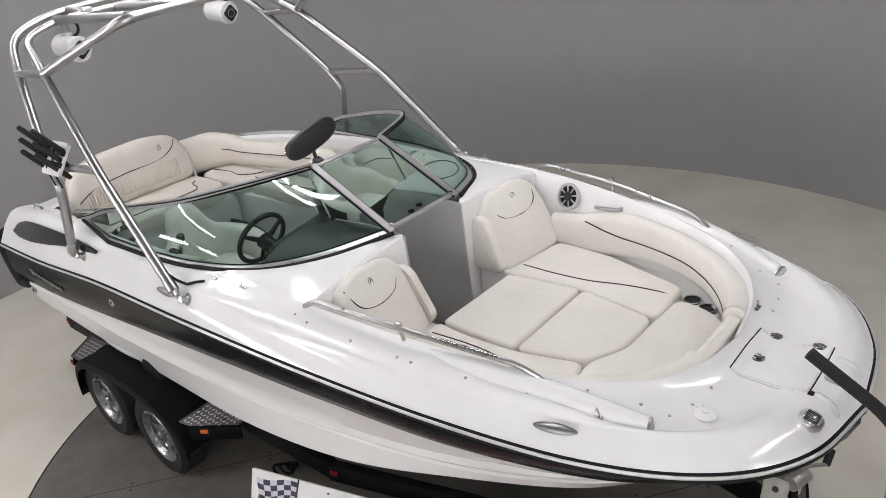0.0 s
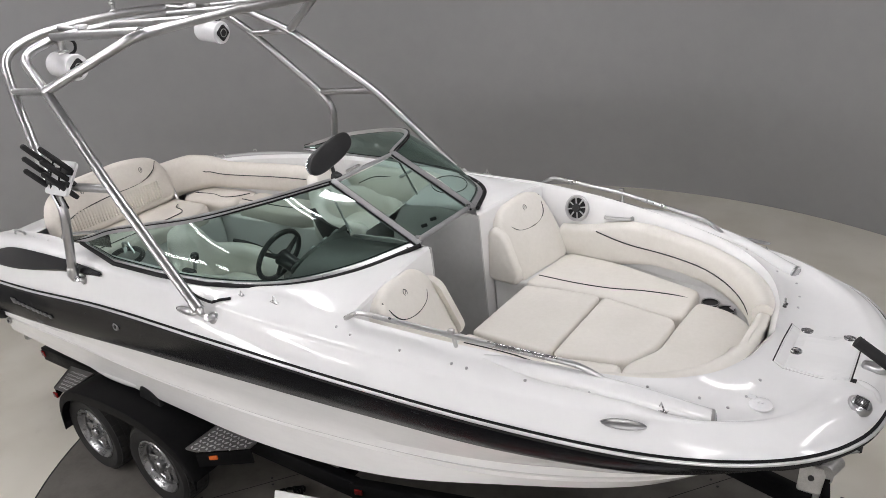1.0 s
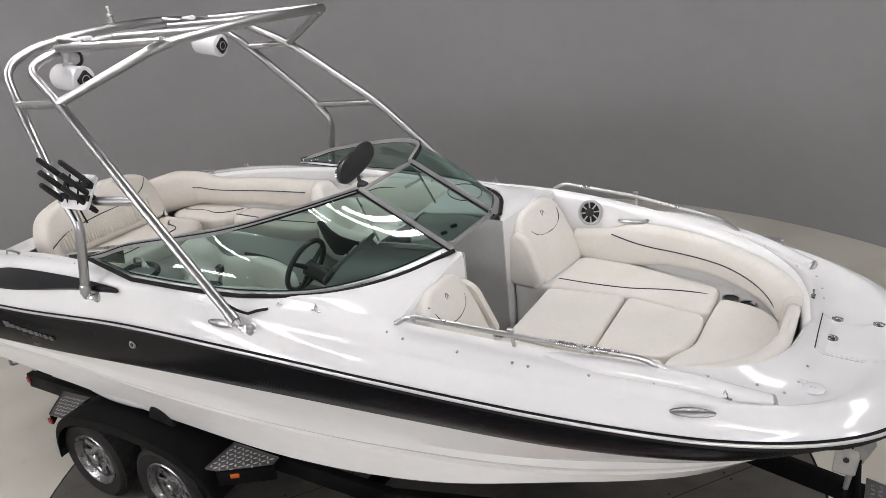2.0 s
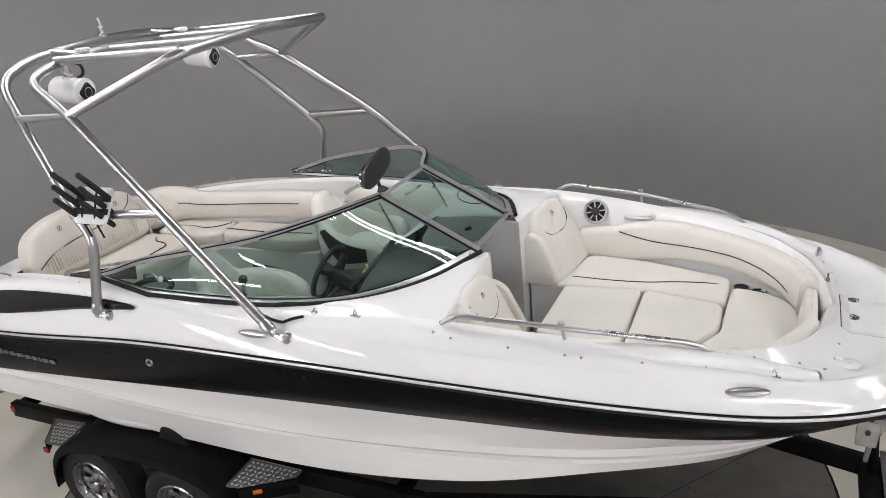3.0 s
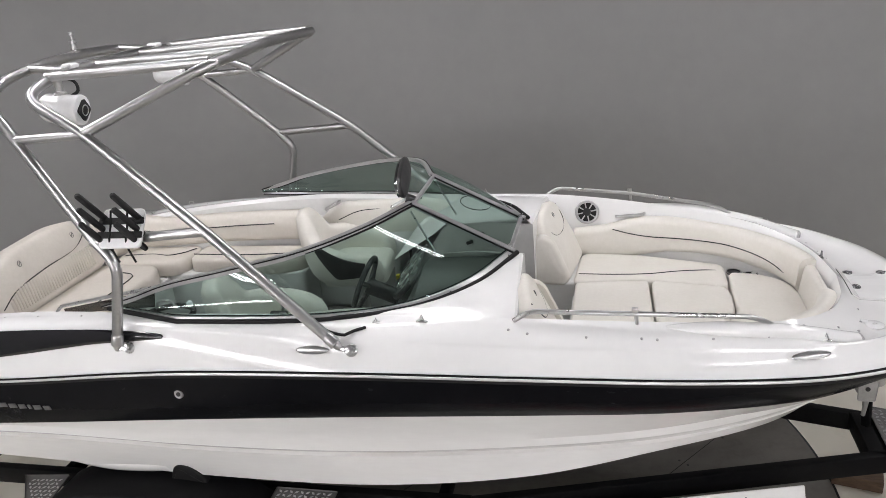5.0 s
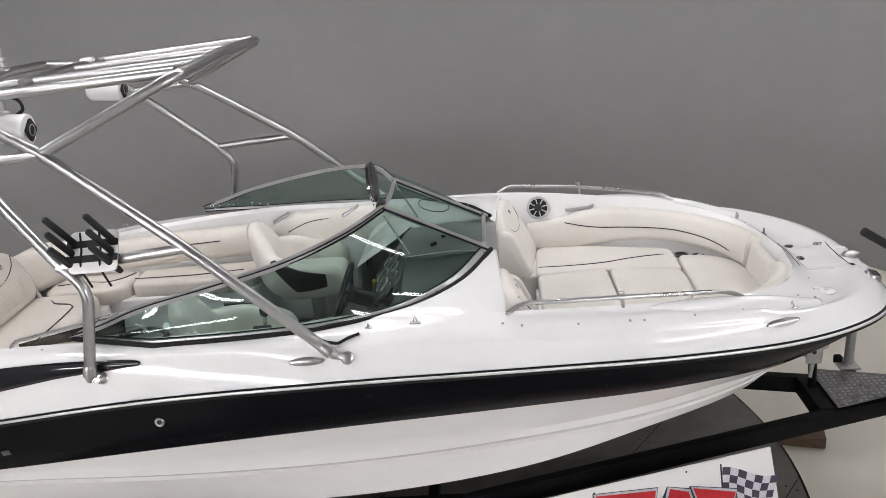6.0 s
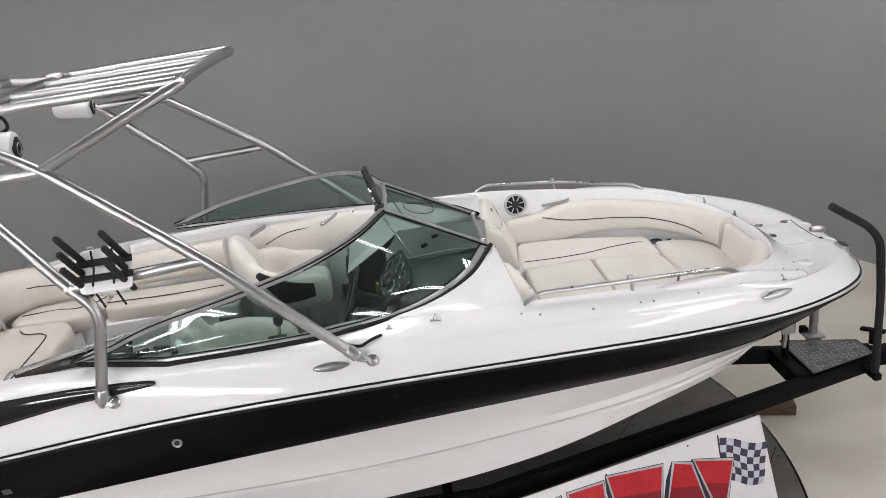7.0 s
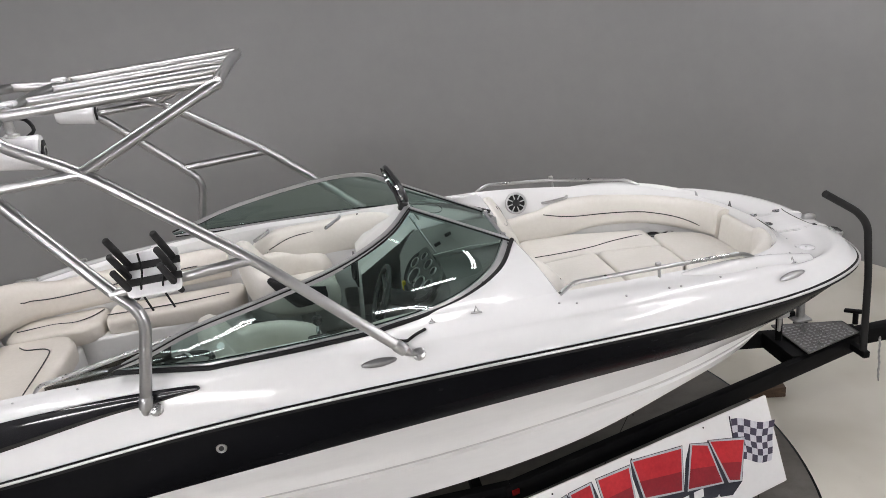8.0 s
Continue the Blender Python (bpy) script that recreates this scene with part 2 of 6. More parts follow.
def grid(rows, closed=False):
    bm = bmesh.new()
    add_grid(bm, rows, closed)
    bmesh.ops.remove_doubles(bm, verts=bm.verts, dist=1e-5)
    return bm


def thick(bm, d):
    """Gives a sheet a thickness d against its normals."""
    bmesh.ops.recalc_face_normals(bm, faces=bm.faces)
    bmesh.ops.solidify(bm, geom=bm.faces, thickness=d)
    return bm


def add_tube(bm, pts, r, sides=10, caps=True):
    """A round tube along pts; r may be a list."""
    p = [Vector(q) for q in pts]
    rs = r if isinstance(r, (list, tuple)) else [r] * len(p)
    rings, ref = [], None
    for i, q in enumerate(p):
        d = (p[min(i + 1, len(p) - 1)] - p[max(i - 1, 0)]).normalized()
        if ref is None:
            ref = d.orthogonal().normalized()
        ref = (ref - d * ref.dot(d)).normalized()
        s = d.cross(ref)
        rings.append([q + (ref * math.cos(a) + s * math.sin(a)) * rs[i] for a in np.linspace(0, 2 * math.pi, sides, False)])
    vs = add_grid(bm, rings, True)
    if caps:
        bm.faces.new(vs[0][::-1])
        bm.faces.new(vs[-1])


def tube(pts, r, sides=10, caps=True):
    bm = bmesh.new()
    add_tube(bm, pts, r, sides, caps)
    return bm


def add_lathe(bm, profile, m, n=28, caps=True):
    """profile: rows of (radius, along z); m: where it stands."""
    rings = [[m @ Vector((r * math.cos(a), r * math.sin(a), z)) for a in np.linspace(0, 2 * math.pi, n, False)] for r, z in profile]
    vs = add_grid(bm, rings, True)
    if caps:
        bm.faces.new(vs[0][::-1])
        bm.faces.new(vs[-1])


def lathe(profile, m, n=28, caps=True):
    bm = bmesh.new()
    add_lathe(bm, profile, m, n, caps)
    return bm


def add_block(bm, size, m, bevel=0.01, seg=2):
    """A block with rounded edges, centred on m."""
    b2 = bmesh.new()
    bmesh.ops.create_cube(b2, size=1.0)
    bmesh.ops.scale(b2, vec=size, verts=b2.verts)
    if bevel:
        bmesh.ops.bevel(b2, geom=b2.edges, offset=min(bevel, min(size) * 0.45), segments=seg, affect="EDGES", profile=0.5)
    bmesh.ops.transform(b2, matrix=m, verts=b2.verts)
    me = bpy.data.meshes.new("tmp")
    b2.to_mesh(me)
    b2.free()
    bm.from_mesh(me)
    bpy.data.meshes.remove(me)


def block(size, m, bevel=0.01, seg=2):
    bm = bmesh.new()
    add_block(bm, size, m, bevel, seg)
    return bm


def rounded(poly, r, n=5):
    """A closed outline with rounded corners; r: one radius or one a corner."""
    p = [Vector((*q, 0)) for q in poly]
    out = []
    for i, b in enumerate(p):
        a, c = p[i - 1], p[(i + 1) % len(p)]
        u, v = a - b, c - b
        k = min(r[i] if isinstance(r, (list, tuple)) else r, u.length * 0.49, v.length * 0.49)
        s, e = b + u.normalized() * k, b + v.normalized() * k
        for j in range(n + 1):
            t = j / n
            q = s * (1 - t) ** 2 + b * 2 * t * (1 - t) + e * t ** 2
            out.append((q.x, q.y))
    return out


def add_pad(bm, poly, h, m, r=0.03, puff=0.012, corner=0.05):
    """A padded cushion: an outline, lifted to h, with soft edges of radius r and a crowned top."""
    o = [Vector((*q, 0)) for q in rounded(poly, corner)]
    if sum(a.x * b.y - b.x * a.y for a, b in zip(o, o[1:] + o[:1])) < 0:
        o.reverse()
    k = len(o)
    nor = []
    for i in range(k):
        d = (o[(i + 1) % k] - o[i - 1]).normalized()
        nor.append(Vector((-d.y, d.x, 0)))
    mid = sum(o, Vector()) / k
    rings = [[(p + n * 0.004, 0.0) for p, n in zip(o, nor)], [(p, 0.012) for p in o], [(p, max(h - r, 0.014)) for p in o]]
    for a in (25, 50, 72, 90):
        t = radians(a)
        rings.append([(p + n * r * (1 - math.cos(t)), h - r + r * math.sin(t)) for p, n in zip(o, nor)])
    last = [p for p, _ in rings[-1]]
    if puff == 0:
        rings.append([(p + n * (r + 0.004), h) for p, n in zip(o, nor)])
    for f in (0.8, 0.5, 0.2) if puff > 0 else ():
        rings.append([(mid + (p - mid) * f, h + puff * (1 - f ** 2)) for p in last])
    rows = [[m @ Vector((p.x, p.y, z)) for p, z in ring] for ring in rings]
    vs = add_grid(bm, rows, True)
    bm.faces.new(vs[0][::-1])
    bm.faces.new(vs[-1])


def pad(poly, h, m=None, r=0.03, puff=0.012, corner=0.05):
    bm = bmesh.new()
    add_pad(bm, poly, h, m or Matrix(), r, puff, corner)
    return bm


def sweep(pts, profile, up=(0, 0, 1), caps=True):
    """A profile of (side, up) points carried along pts; side is to the right of the way."""
    bm = bmesh.new()
    p = [Vector(q) for q in pts]
    rows = []
    for i, q in enumerate(p):
        d = (p[min(i + 1, len(p) - 1)] - p[max(i - 1, 0)]).normalized()
        s = d.cross(Vector(up)).normalized()
        u = s.cross(d)
        pr = profile(i / (len(p) - 1)) if callable(profile) else profile
        rows.append([q + s * a + u * b for a, b in pr])
    vs = add_grid(bm, rows, True)
    if caps:
        bm.faces.new(vs[0][::-1])
        bm.faces.new(vs[-1])
    return bm


def mirrored(pts):
    return [(p[0], -p[1], p[2]) for p in pts]


def frame_on(p, x, n):
    """A pose at p whose x runs along x and whose z is n."""
    z = Vector(n).normalized()
    xx = Vector(x)
    xx = (xx - z * xx.dot(z)).normalized()
    y = z.cross(xx)
    return Matrix(((xx.x, y.x, z.x, p[0]), (xx.y, y.y, z.y, p[1]), (xx.z, y.z, z.z, p[2]), (0, 0, 0, 1)))


# ------------------------------------------------------------ the room
def build_room():
    ax, ay = AXIS
    n = 128
    ang = np.linspace(0, 2 * math.pi, n, False)

    def ring(r, z):
        return [(ax + r * math.cos(a), ay + r * math.sin(a), z) for a in ang]

    floor = grid([ring(2.685, 0.0), ring(3.6, 0.0), ring(4.6, 0.0), ring(ROOM_R + 0.1, 0.0)], True)
    tagged(part("floor", floor, FLOOR), "cream painted showroom floor with faint scuffs", "floor", kind="structure")
    wall = grid([ring(ROOM_R, 0.0), ring(ROOM_R, 1.5), ring(ROOM_R, 3.0), ring(ROOM_R, ROOM_H), ring(ROOM_R + 0.15, ROOM_H), ring(ROOM_R + 0.15, 0.0)], True)
    tagged(part("wall_round", wall, WALL), "plain grey painted showroom wall", "wall", kind="structure")
    bm = bmesh.new()
    add_lathe(bm, [(ROOM_R + 0.15, 0), (ROOM_R + 0.15, 0.1)], pose(ax, ay, ROOM_H), 64)
    tagged(part("ceiling", bm, CEIL), "dark grey showroom ceiling", "ceiling", kind="structure")
    # the turntable: grey plates in a ring gap, with seams and bolts
    pit = lathe([(2.70, -0.05), (2.70, -0.04)], pose(ax, ay, 0), 96)
    tagged(part("floor_pit", pit, RUBBER), "dark gap round the turntable", "floor", kind="structure")
    top = thing("turntable", "round grey steel turntable set in the floor", "turntable", (ax, ay, 0), kind="structure")
    R, gap = 2.668, 0.0025
    cuts = [-2.2, -1.22, -0.02, 1.18, 2.2]
    dirv, nrm = Vector((0.62, 0.785, 0)).normalized(), Vector((0.785, -0.62, 0)).normalized()
    edges = [-R] + cuts + [R]
    for a, b in zip(edges, edges[1:]):
        bm = bmesh.new()
        lo, hi = [], []
        for k in range(25):
            s = a + gap + (b - a - 2 * gap) * k / 24
            w = math.sqrt(max(R * R - s * s, 0))
            lo.append(Vector((ax, ay, 0)) + nrm * s - dirv * w)
            hi.append(Vector((ax, ay, 0)) + nrm * s + dirv * w)
        rows = [[p + Vector((0, 0, z)) for p in line] for line, z in ((lo, -0.03), (lo, 0.002), (hi, 0.002), (hi, -0.03))]
        add_grid(bm, rows)
        part("plate", bm, TABLE, top, smooth=False)
    bm = bmesh.new()
    for s in cuts:
        w = math.sqrt(R * R - s * s)
        for k in range(-5, 6):
            for off in (-0.035, 0.035):
                p = Vector((ax, ay, 0.003)) + nrm * (s + off) + dirv * (w * k / 5.5)
                add_lathe(bm, [(0.009, 0), (0.009, 0.002), (0.003, 0.0025)], Matrix.Translation(p), 8)
    tagged(part("bolts", bm, PLASTIC, top, "small dark countersunk bolts"), kind="stuff")


def build_lights():
    ax, ay = AXIS

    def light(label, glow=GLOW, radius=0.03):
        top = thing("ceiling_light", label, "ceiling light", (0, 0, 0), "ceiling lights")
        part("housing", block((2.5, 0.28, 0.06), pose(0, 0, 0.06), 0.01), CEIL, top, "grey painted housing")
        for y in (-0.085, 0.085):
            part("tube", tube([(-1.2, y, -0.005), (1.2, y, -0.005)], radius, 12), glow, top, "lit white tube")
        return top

    first = light("twin fluorescent ceiling light with grey housing")
    spots = []
    for deg in (-165, -120, -30, 18):
        a = radians(deg)
        r = 3.3 if deg == -165 else 4.8
        spots.append(pose(ax + r * math.cos(a), ay + r * math.sin(a), ROOM_H - 0.1, 0, 0, deg + 90))
    # two rows over the turntable
    for x, y in ((-1.0, 0.2), (0.8, 0.8)):
        spots.append(pose(x, y, ROOM_H - 0.1))
    first.matrix_basis = spots[0]
    for m in spots[1:]:
        copy_thing(first, m)
    # fill battens added on the unseen wall, to brighten the hull side
    low = light("added twin tube fill light on the unseen wall, grey housing", GLOWFILL, 0.05)
    low.name = "added_wall_light"
    tagged(low, "added twin tube fill light on the unseen wall, grey housing", "wall light", "wall lights")
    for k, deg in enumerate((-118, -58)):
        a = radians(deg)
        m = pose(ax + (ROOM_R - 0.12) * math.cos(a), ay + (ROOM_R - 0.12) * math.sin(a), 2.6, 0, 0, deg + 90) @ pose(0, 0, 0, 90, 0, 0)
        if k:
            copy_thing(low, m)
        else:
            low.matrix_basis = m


build_room()
build_lights()

from mathutils.bvhtree import BVHTree


# ------------------------------------------------------------ the boat: its leading lines, starboard half, stern to bow
RUB = [(-3.0, -1.061, 1.388), (-2.0, -1.125, 1.488), (-1.0, -1.158, 1.597), (-0.025, -1.181, 1.646), (0.869, -1.137, 1.633),
       (1.627, -1.039, 1.590), (2.232, -0.907, 1.561), (2.649, -0.717, 1.558), (2.867, -0.408, 1.523), (2.941, 0.0, 1.499)]
BAND = [(-2.95, -1.03, 1.084), (-1.95, -1.075, 1.182), (-0.96, -1.066, 1.257), (-0.014, -1.04, 1.310), (0.838, -0.991, 1.335),
        (1.584, -0.915, 1.345), (2.2, -0.75, 1.345), (2.55, -0.5, 1.33), (2.76, -0.25, 1.31), (2.86, 0.0, 1.28)]
CREASE = [(-2.95, -1.02, 1.06), (-1.95, -1.06, 1.11), (-0.96, -1.042, 1.081), (-0.02, -0.998, 1.077), (0.83, -0.947, 1.129),
          (1.49, -0.843, 1.165), (2.04, -0.65, 1.195), (2.42, -0.37, 1.195), (2.62, -0.17, 1.17), (2.745, 0.0, 1.14)]
CHINE = [(-2.95, -0.97, 0.86), (-1.95, -0.99, 0.85), (-0.96, -0.97, 0.803), (-0.02, -0.983, 0.833), (0.82, -0.945, 0.928),
         (1.49, -0.81, 1.04), (2.04, -0.60, 1.095), (2.39, -0.31, 1.125), (2.55, -0.14, 1.09), (2.67, 0.0, 1.03)]
KEEL = [(-2.95, 0, 0.47), (-1.95, 0, 0.47), (-0.96, 0, 0.47), (-0.02, 0, 0.48), (0.83, 0, 0.50),
        (1.5, 0, 0.56), (2.05, 0, 0.78), (2.36, 0, 0.91), (2.52, 0, 0.965), (2.63, 0, 0.995)]
SHOULDER = [(-2.9, -0.96, 1.62), (-1.98, -1.065, 1.75), (-1.0, -1.095, 1.80), (0.0, -1.105, 1.785), (0.885, -1.06, 1.745),
            (1.632, -0.965, 1.70), (2.232, -0.835, 1.655), (2.60, -0.65, 1.62), (2.80, -0.38, 1.60), (2.87, 0.0, 1.585)]
SIDE = [(-2.85, -0.90, 1.67), (-1.95, -1.00, 1.80), (-0.98, -1.05, 1.84), (-0.02, -1.035, 1.835), (0.84, -1.005, 1.812),
        (1.52, -0.915, 1.772), (2.08, -0.775, 1.712), (2.37, -0.58, 1.635), (2.5, -0.33, 1.608), (2.54, 0.0, 1.602)]
INNER = [(-2.75, -0.80, 1.68), (-1.9, -0.905, 1.80), (-0.95, -1.0, 1.855), (-0.05, -0.957, 1.852), (0.80, -0.95, 1.845),
         (1.45, -0.872, 1.80), (2.0, -0.725, 1.74), (2.27, -0.535, 1.70), (2.40, -0.29, 1.675), (2.45, 0.0, 1.665)]
GLASS_FOOT = [(-1.365, -0.962, 1.884), (-0.93, -1.027, 1.850), (-0.455, -1.014, 1.855), (-0.047, -0.957, 1.852),
              (0.295, -0.827, 1.857), (0.556, -0.602, 1.885), (0.722, -0.270, 1.912)]
GLASS_HEAD = [(-1.39, -0.998, 1.898), (-1.2, -0.99, 1.95), (-0.985, -0.965, 2.018), (-0.63, -0.935, 2.09), (-0.28, -0.85, 2.152),
              (-0.012, -0.635, 2.198), (0.155, -0.27, 2.205)]
N = 73


def both(rows):
    """Rows of a starboard sheet, carried on over the middle line to port."""
    return [list(map(tuple, r)) + [(p[0], -p[1], p[2]) for p in list(map(tuple, r))[::-1]] for r in rows]


def blend(a, b, f, lift=0.0):
    return [(Vector(p) * (1 - f) + Vector(q) * f + Vector((0, 0, lift))) for p, q in zip(a, b)]


boat = thing("motorboat", "white bowrider motorboat with charcoal side stripe, on a tandem trailer", "boat", (0, 0, 0.47))
rub, band, crease, chine, keel = (catmull(c, N) for c in (RUB, BAND, CREASE, CHINE, KEEL))
shoulder, side, inner = (catmull(c, N) for c in (SHOULDER, SIDE, INNER))


def build_hull():
    fade = [min(1.0, max(0.3, (2.75 - p[0]) / 1.3)) for p in crease]
    step_mid = [(p[0], p[1] * (1.010 - 0.044 * k), p[2] - 0.004 - 0.030 * k) for p, k in zip(crease, fade)]
    step_in = [(p[0], p[1] * (1.010 - 0.060 * k), p[2] - 0.004 - 0.056 * k) for p, k in zip(crease, fade)]
    step_low = [(p[0], p[1] * (1.010 - 0.044 * k), p[2] - 0.004 - 0.068 * k) for p, k in zip(crease, fade)]
    low_side = blend(step_low, chine, 0.5)
    chine_in = [(p[0], p[1] * 0.93, p[2] - 0.012) for p in chine]
    bulge = [(p[0], p[1] * 0.994, p[2]) for p in blend(band, crease, 0.5)]
    bottom = [(p[0], p[1], p[2] + 0.035 * min(1, max(0, (p[0] - 1.3) * 2))) for p in blend(chine_in, keel, 0.5)]
    soft_a = [(p[0], p[1] * 1.002, p[2] + 0.035) for p in crease]
    crease_out = [(p[0], p[1] * 1.014, p[2]) for p in crease]
    soft_b = [(p[0], p[1] * 1.010, p[2] - 0.006) for p in crease]
    rows = both([band, bulge, soft_a, crease_out, soft_b, step_mid, step_in, step_low, low_side, chine, chine_in, bottom, keel])
    bm = grid(rows)
    # transom
    stern = [r[0] for r in rows] + [r[-1] for r in rows[-2::-1]]
    vs = [bm.verts.new(p) for p in stern]
    bm.faces.new(vs)
    part("hull", bm, HULLWHITE, boat, "white gelcoat hull with moulded side crease", angle=30)
    for s in (1, -1):
        pts = catmull([(-2.0, s * -0.95, 0.842), (-1.7, s * -0.945, 0.832), (-1.45, s * -0.945, 0.838), (-1.28, s * -0.945, 0.85), (-1.18, s * -0.94, 0.868)], 15)
        part("chine_block", tube(pts, [0.006, 0.02, 0.032, 0.04, 0.046, 0.048, 0.048, 0.048, 0.047, 0.045, 0.042, 0.037, 0.03, 0.02, 0.006], 14), HULLWHITE, boat, "moulded white chine block")
        hump = [(-1.27, 0.74), (-1.235, 0.85), (-1.19, 0.885), (-1.12, 0.868), (-1.06, 0.81), (-1.02, 0.74)]
        part("chine_guide", pad(hump, 0.05, frame_on(Vector((0, s * -0.94, 0)), (1, 0, 0), (0, s * -1, 0)) if s == 1 else frame_on(Vector((0, 0.94 + 0.05, 0)), (1, 0, 0), (0, -1, 0)), 0.012, 0.0, 0.03), RUBBER, boat, "black rubber block under the chine")
    upper = [(p[0], p[1] + (0.006 if p[1] < 0 else 0), p[2] - 0.03) for p in rub]
    swell = [[(p[0] + 0.02 * (p[0] > 2.6), p[1] * k, p[2]) for p in blend(upper, band, f)] for f, k in ((0.25, 1.012), (0.5, 1.02), (0.75, 1.018))]
    bm = grid(both([[(p[0], p[1], p[2] - 0.002) for p in rub], upper, *swell, band]))
    part("side_stripe", bm, STRIPE, boat, "glossy charcoal metallic stripe", angle=60)
    # transom panel behind the stripe
    bm = bmesh.new()
    q = [(-2.985, -1.055, 1.38), (-2.95, -1.03, 1.09), (-2.95, 1.03, 1.09), (-2.985, 1.055, 1.38)]
    bm.faces.new([bm.verts.new(p) for p in q])
    part("transom", bm, GELCOAT, boat, "white transom panel")
    # rub rail: black strip with a bright steel insert
    line = [Vector(p) for p in both([rub])[0]]
    prof = [(0.002, -0.022), (0.015, -0.018), (0.018, -0.004), (0.015, 0.008), (0.004, 0.012), (-0.006, 0.012), (-0.012, 0.0)]
    part("rub_rail", sweep(line, prof), RUBBER, boat, "black rub rail")
    out = []
    for k, p in enumerate(line):
        d = line[min(k + 1, len(line) - 1)] - line[max(k - 1, 0)]
        out.append(p + Vector((d.y, -d.x, 0)).normalized() * 0.0155 + Vector((0, 0, 0.006)))
    part("rub_insert", tube(out, 0.007, 10), INSERT, boat, "polished steel rub rail insert")


DECK = []


def deck_at(x, y, lift=0.0):
    """The point of the deck under x, y."""
    spot = DECK[0].ray_cast(Vector((x, y, 2.4)), Vector((0, 0, -1)))[0]
    return Vector((x, y, (spot.z if spot else 1.6) + lift))


def build_deck():
    lip = [(p[0], p[1] * 0.988, p[2] + 0.004) for p in inner]
    drop = [(p[0] - (0.015 if p[0] > 2 else 0), p[1] * 0.975, p[2] - 0.012) for p in inner]
    wall = [(p[0] - (0.03 if p[0] > 2 else 0), p[1] + 0.075 * min(1, abs(p[1]) * 2), 1.62) for p in inner]
    foot_row = [(p[0] - (0.04 if p[0] > 2 else 0), p[1] + 0.085 * min(1, abs(p[1]) * 2), 1.30) for p in inner]
    o1 = [(p[0], p[1], p[2] + 0.018) for p in rub]
    o2 = blend(o1, shoulder, 0.35)
    o2 = [(p[0], p[1] * 1.008, p[2] - 0.004) for p in o2]
    o3 = blend(o1, shoulder, 0.75, 0.012)
    fore = [min(1.0, max(0.0, (p[0] - 2.15) / 0.3)) * min(1.0, max(0.0, (abs(p[1]) - 0.13) / 0.1)) for p in shoulder]
    s1 = [p + Vector((0, 0, 0.016 * k)) for p, k in zip(blend(shoulder, side, 0.12, 0.006), fore)]
    s15 = [p + Vector((0, 0, 0.014 * k)) for p, k in zip(blend(shoulder, side, 0.25, 0.008), fore)]
    s17 = [p - Vector((0, 0, 0.004 * k)) for p, k in zip(blend(shoulder, side, 0.38, 0.008), fore)]
    s2 = [p - Vector((0, 0, 0.021 * k)) for p, k in zip(blend(shoulder, side, 0.55, 0.008), fore)]
    n1 = blend(side, inner, 0.5, 0.002)
    bm = grid(both([o1, o2, o3, shoulder, s1, s15, s17, s2, side, n1, inner, lip, drop, wall, foot_row]))
    deck = part("deck", bm, GELCOAT, boat, "white gelcoat gunwale and side deck", angle=60)
    DECK.append(BVHTree.FromPolygons([v.co.copy() for v in deck.data.vertices], [tuple(f.vertices) for f in deck.data.polygons]))
    # decks in front of the windscreen, with the bulkheads of the walkway
    foot = catmull(GLASS_FOOT[3:], 15)
    rim = [p for p in inner if -0.06 < p[0] < 0.81]
    rim = catmull([rim[0], rim[len(rim) // 2], rim[-1]], 15)
    for s in (1, -1):
        rows = []
        for k, (a, b) in enumerate(zip(foot, rim)):
            a, b = Vector(a), Vector(b)
            if k == len(foot) - 1:
                a = Vector((0.757, -0.24, 1.895))
            rows.append([a * (1 - f) + b * f + Vector((0, 0, 0.018 * math.sin(math.pi * f) - 0.012 * f)) for f in np.linspace(0, 1, 9)])
        last = rows[-1]
        rows.append([p + Vector((0.012, 0, -0.012)) for p in last])
        rows.append([p + Vector((0.016, 0, -0.05)) for p in last])
        rows.append([Vector((p.x + 0.02, p.y, 1.02 if abs(p.y) < 0.7 else 1.22)) for p in last])
        bm = grid([[(p.x, s * p.y, p.z) for p in r] for r in rows])
        part("foredeck", bm, GELCOAT, boat, "white deck panel ahead of the windscreen", angle=35)
        # side of the walkway
        bm = grid([[(0.235, s * -0.245, 1.885), (0.5, s * -0.245, 1.905), (0.773, s * -0.24, 1.888)],
                   [(0.20, s * -0.245, 1.86), (0.5, s * -0.245, 1.86), (0.774, s * -0.24, 1.86)],
                   [(0.118, s * -0.245, 1.74), (0.5, s * -0.245, 1.74), (0.775, s * -0.24, 1.74)],
                   [(0.068, s * -0.245, 1.02), (0.5, s * -0.245, 1.02), (0.777, s * -0.24, 1.02)]])
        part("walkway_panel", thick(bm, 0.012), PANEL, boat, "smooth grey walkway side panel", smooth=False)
        part("panel_trim", block((0.008, 0.006, 0.80), pose(0.72, s * -0.236 , 1.46), 0.002), PLASTIC, boat, "black trim strip")
    # cockpit and bow soles, and the inner sides
    poly = [(-2.55, -0.8), (0.78, -0.8), (0.78, 0.8), (-2.55, 0.8)]
    part("cockpit_sole", pad(poly, 0.05, pose(0, 0, 0.97), 0.01, 0, 0.03), CARPET, boat, "grey cockpit carpet")
    part("bow_sole", pad([(0.76, -0.60), (1.6, -0.45), (1.9, -0.25), (1.9, 0.25), (1.6, 0.45), (0.76, 0.60)], 0.05, pose(0, 0, 1.05), 0.01, 0, 0.03), LINER, boat, "off-white bow sole")
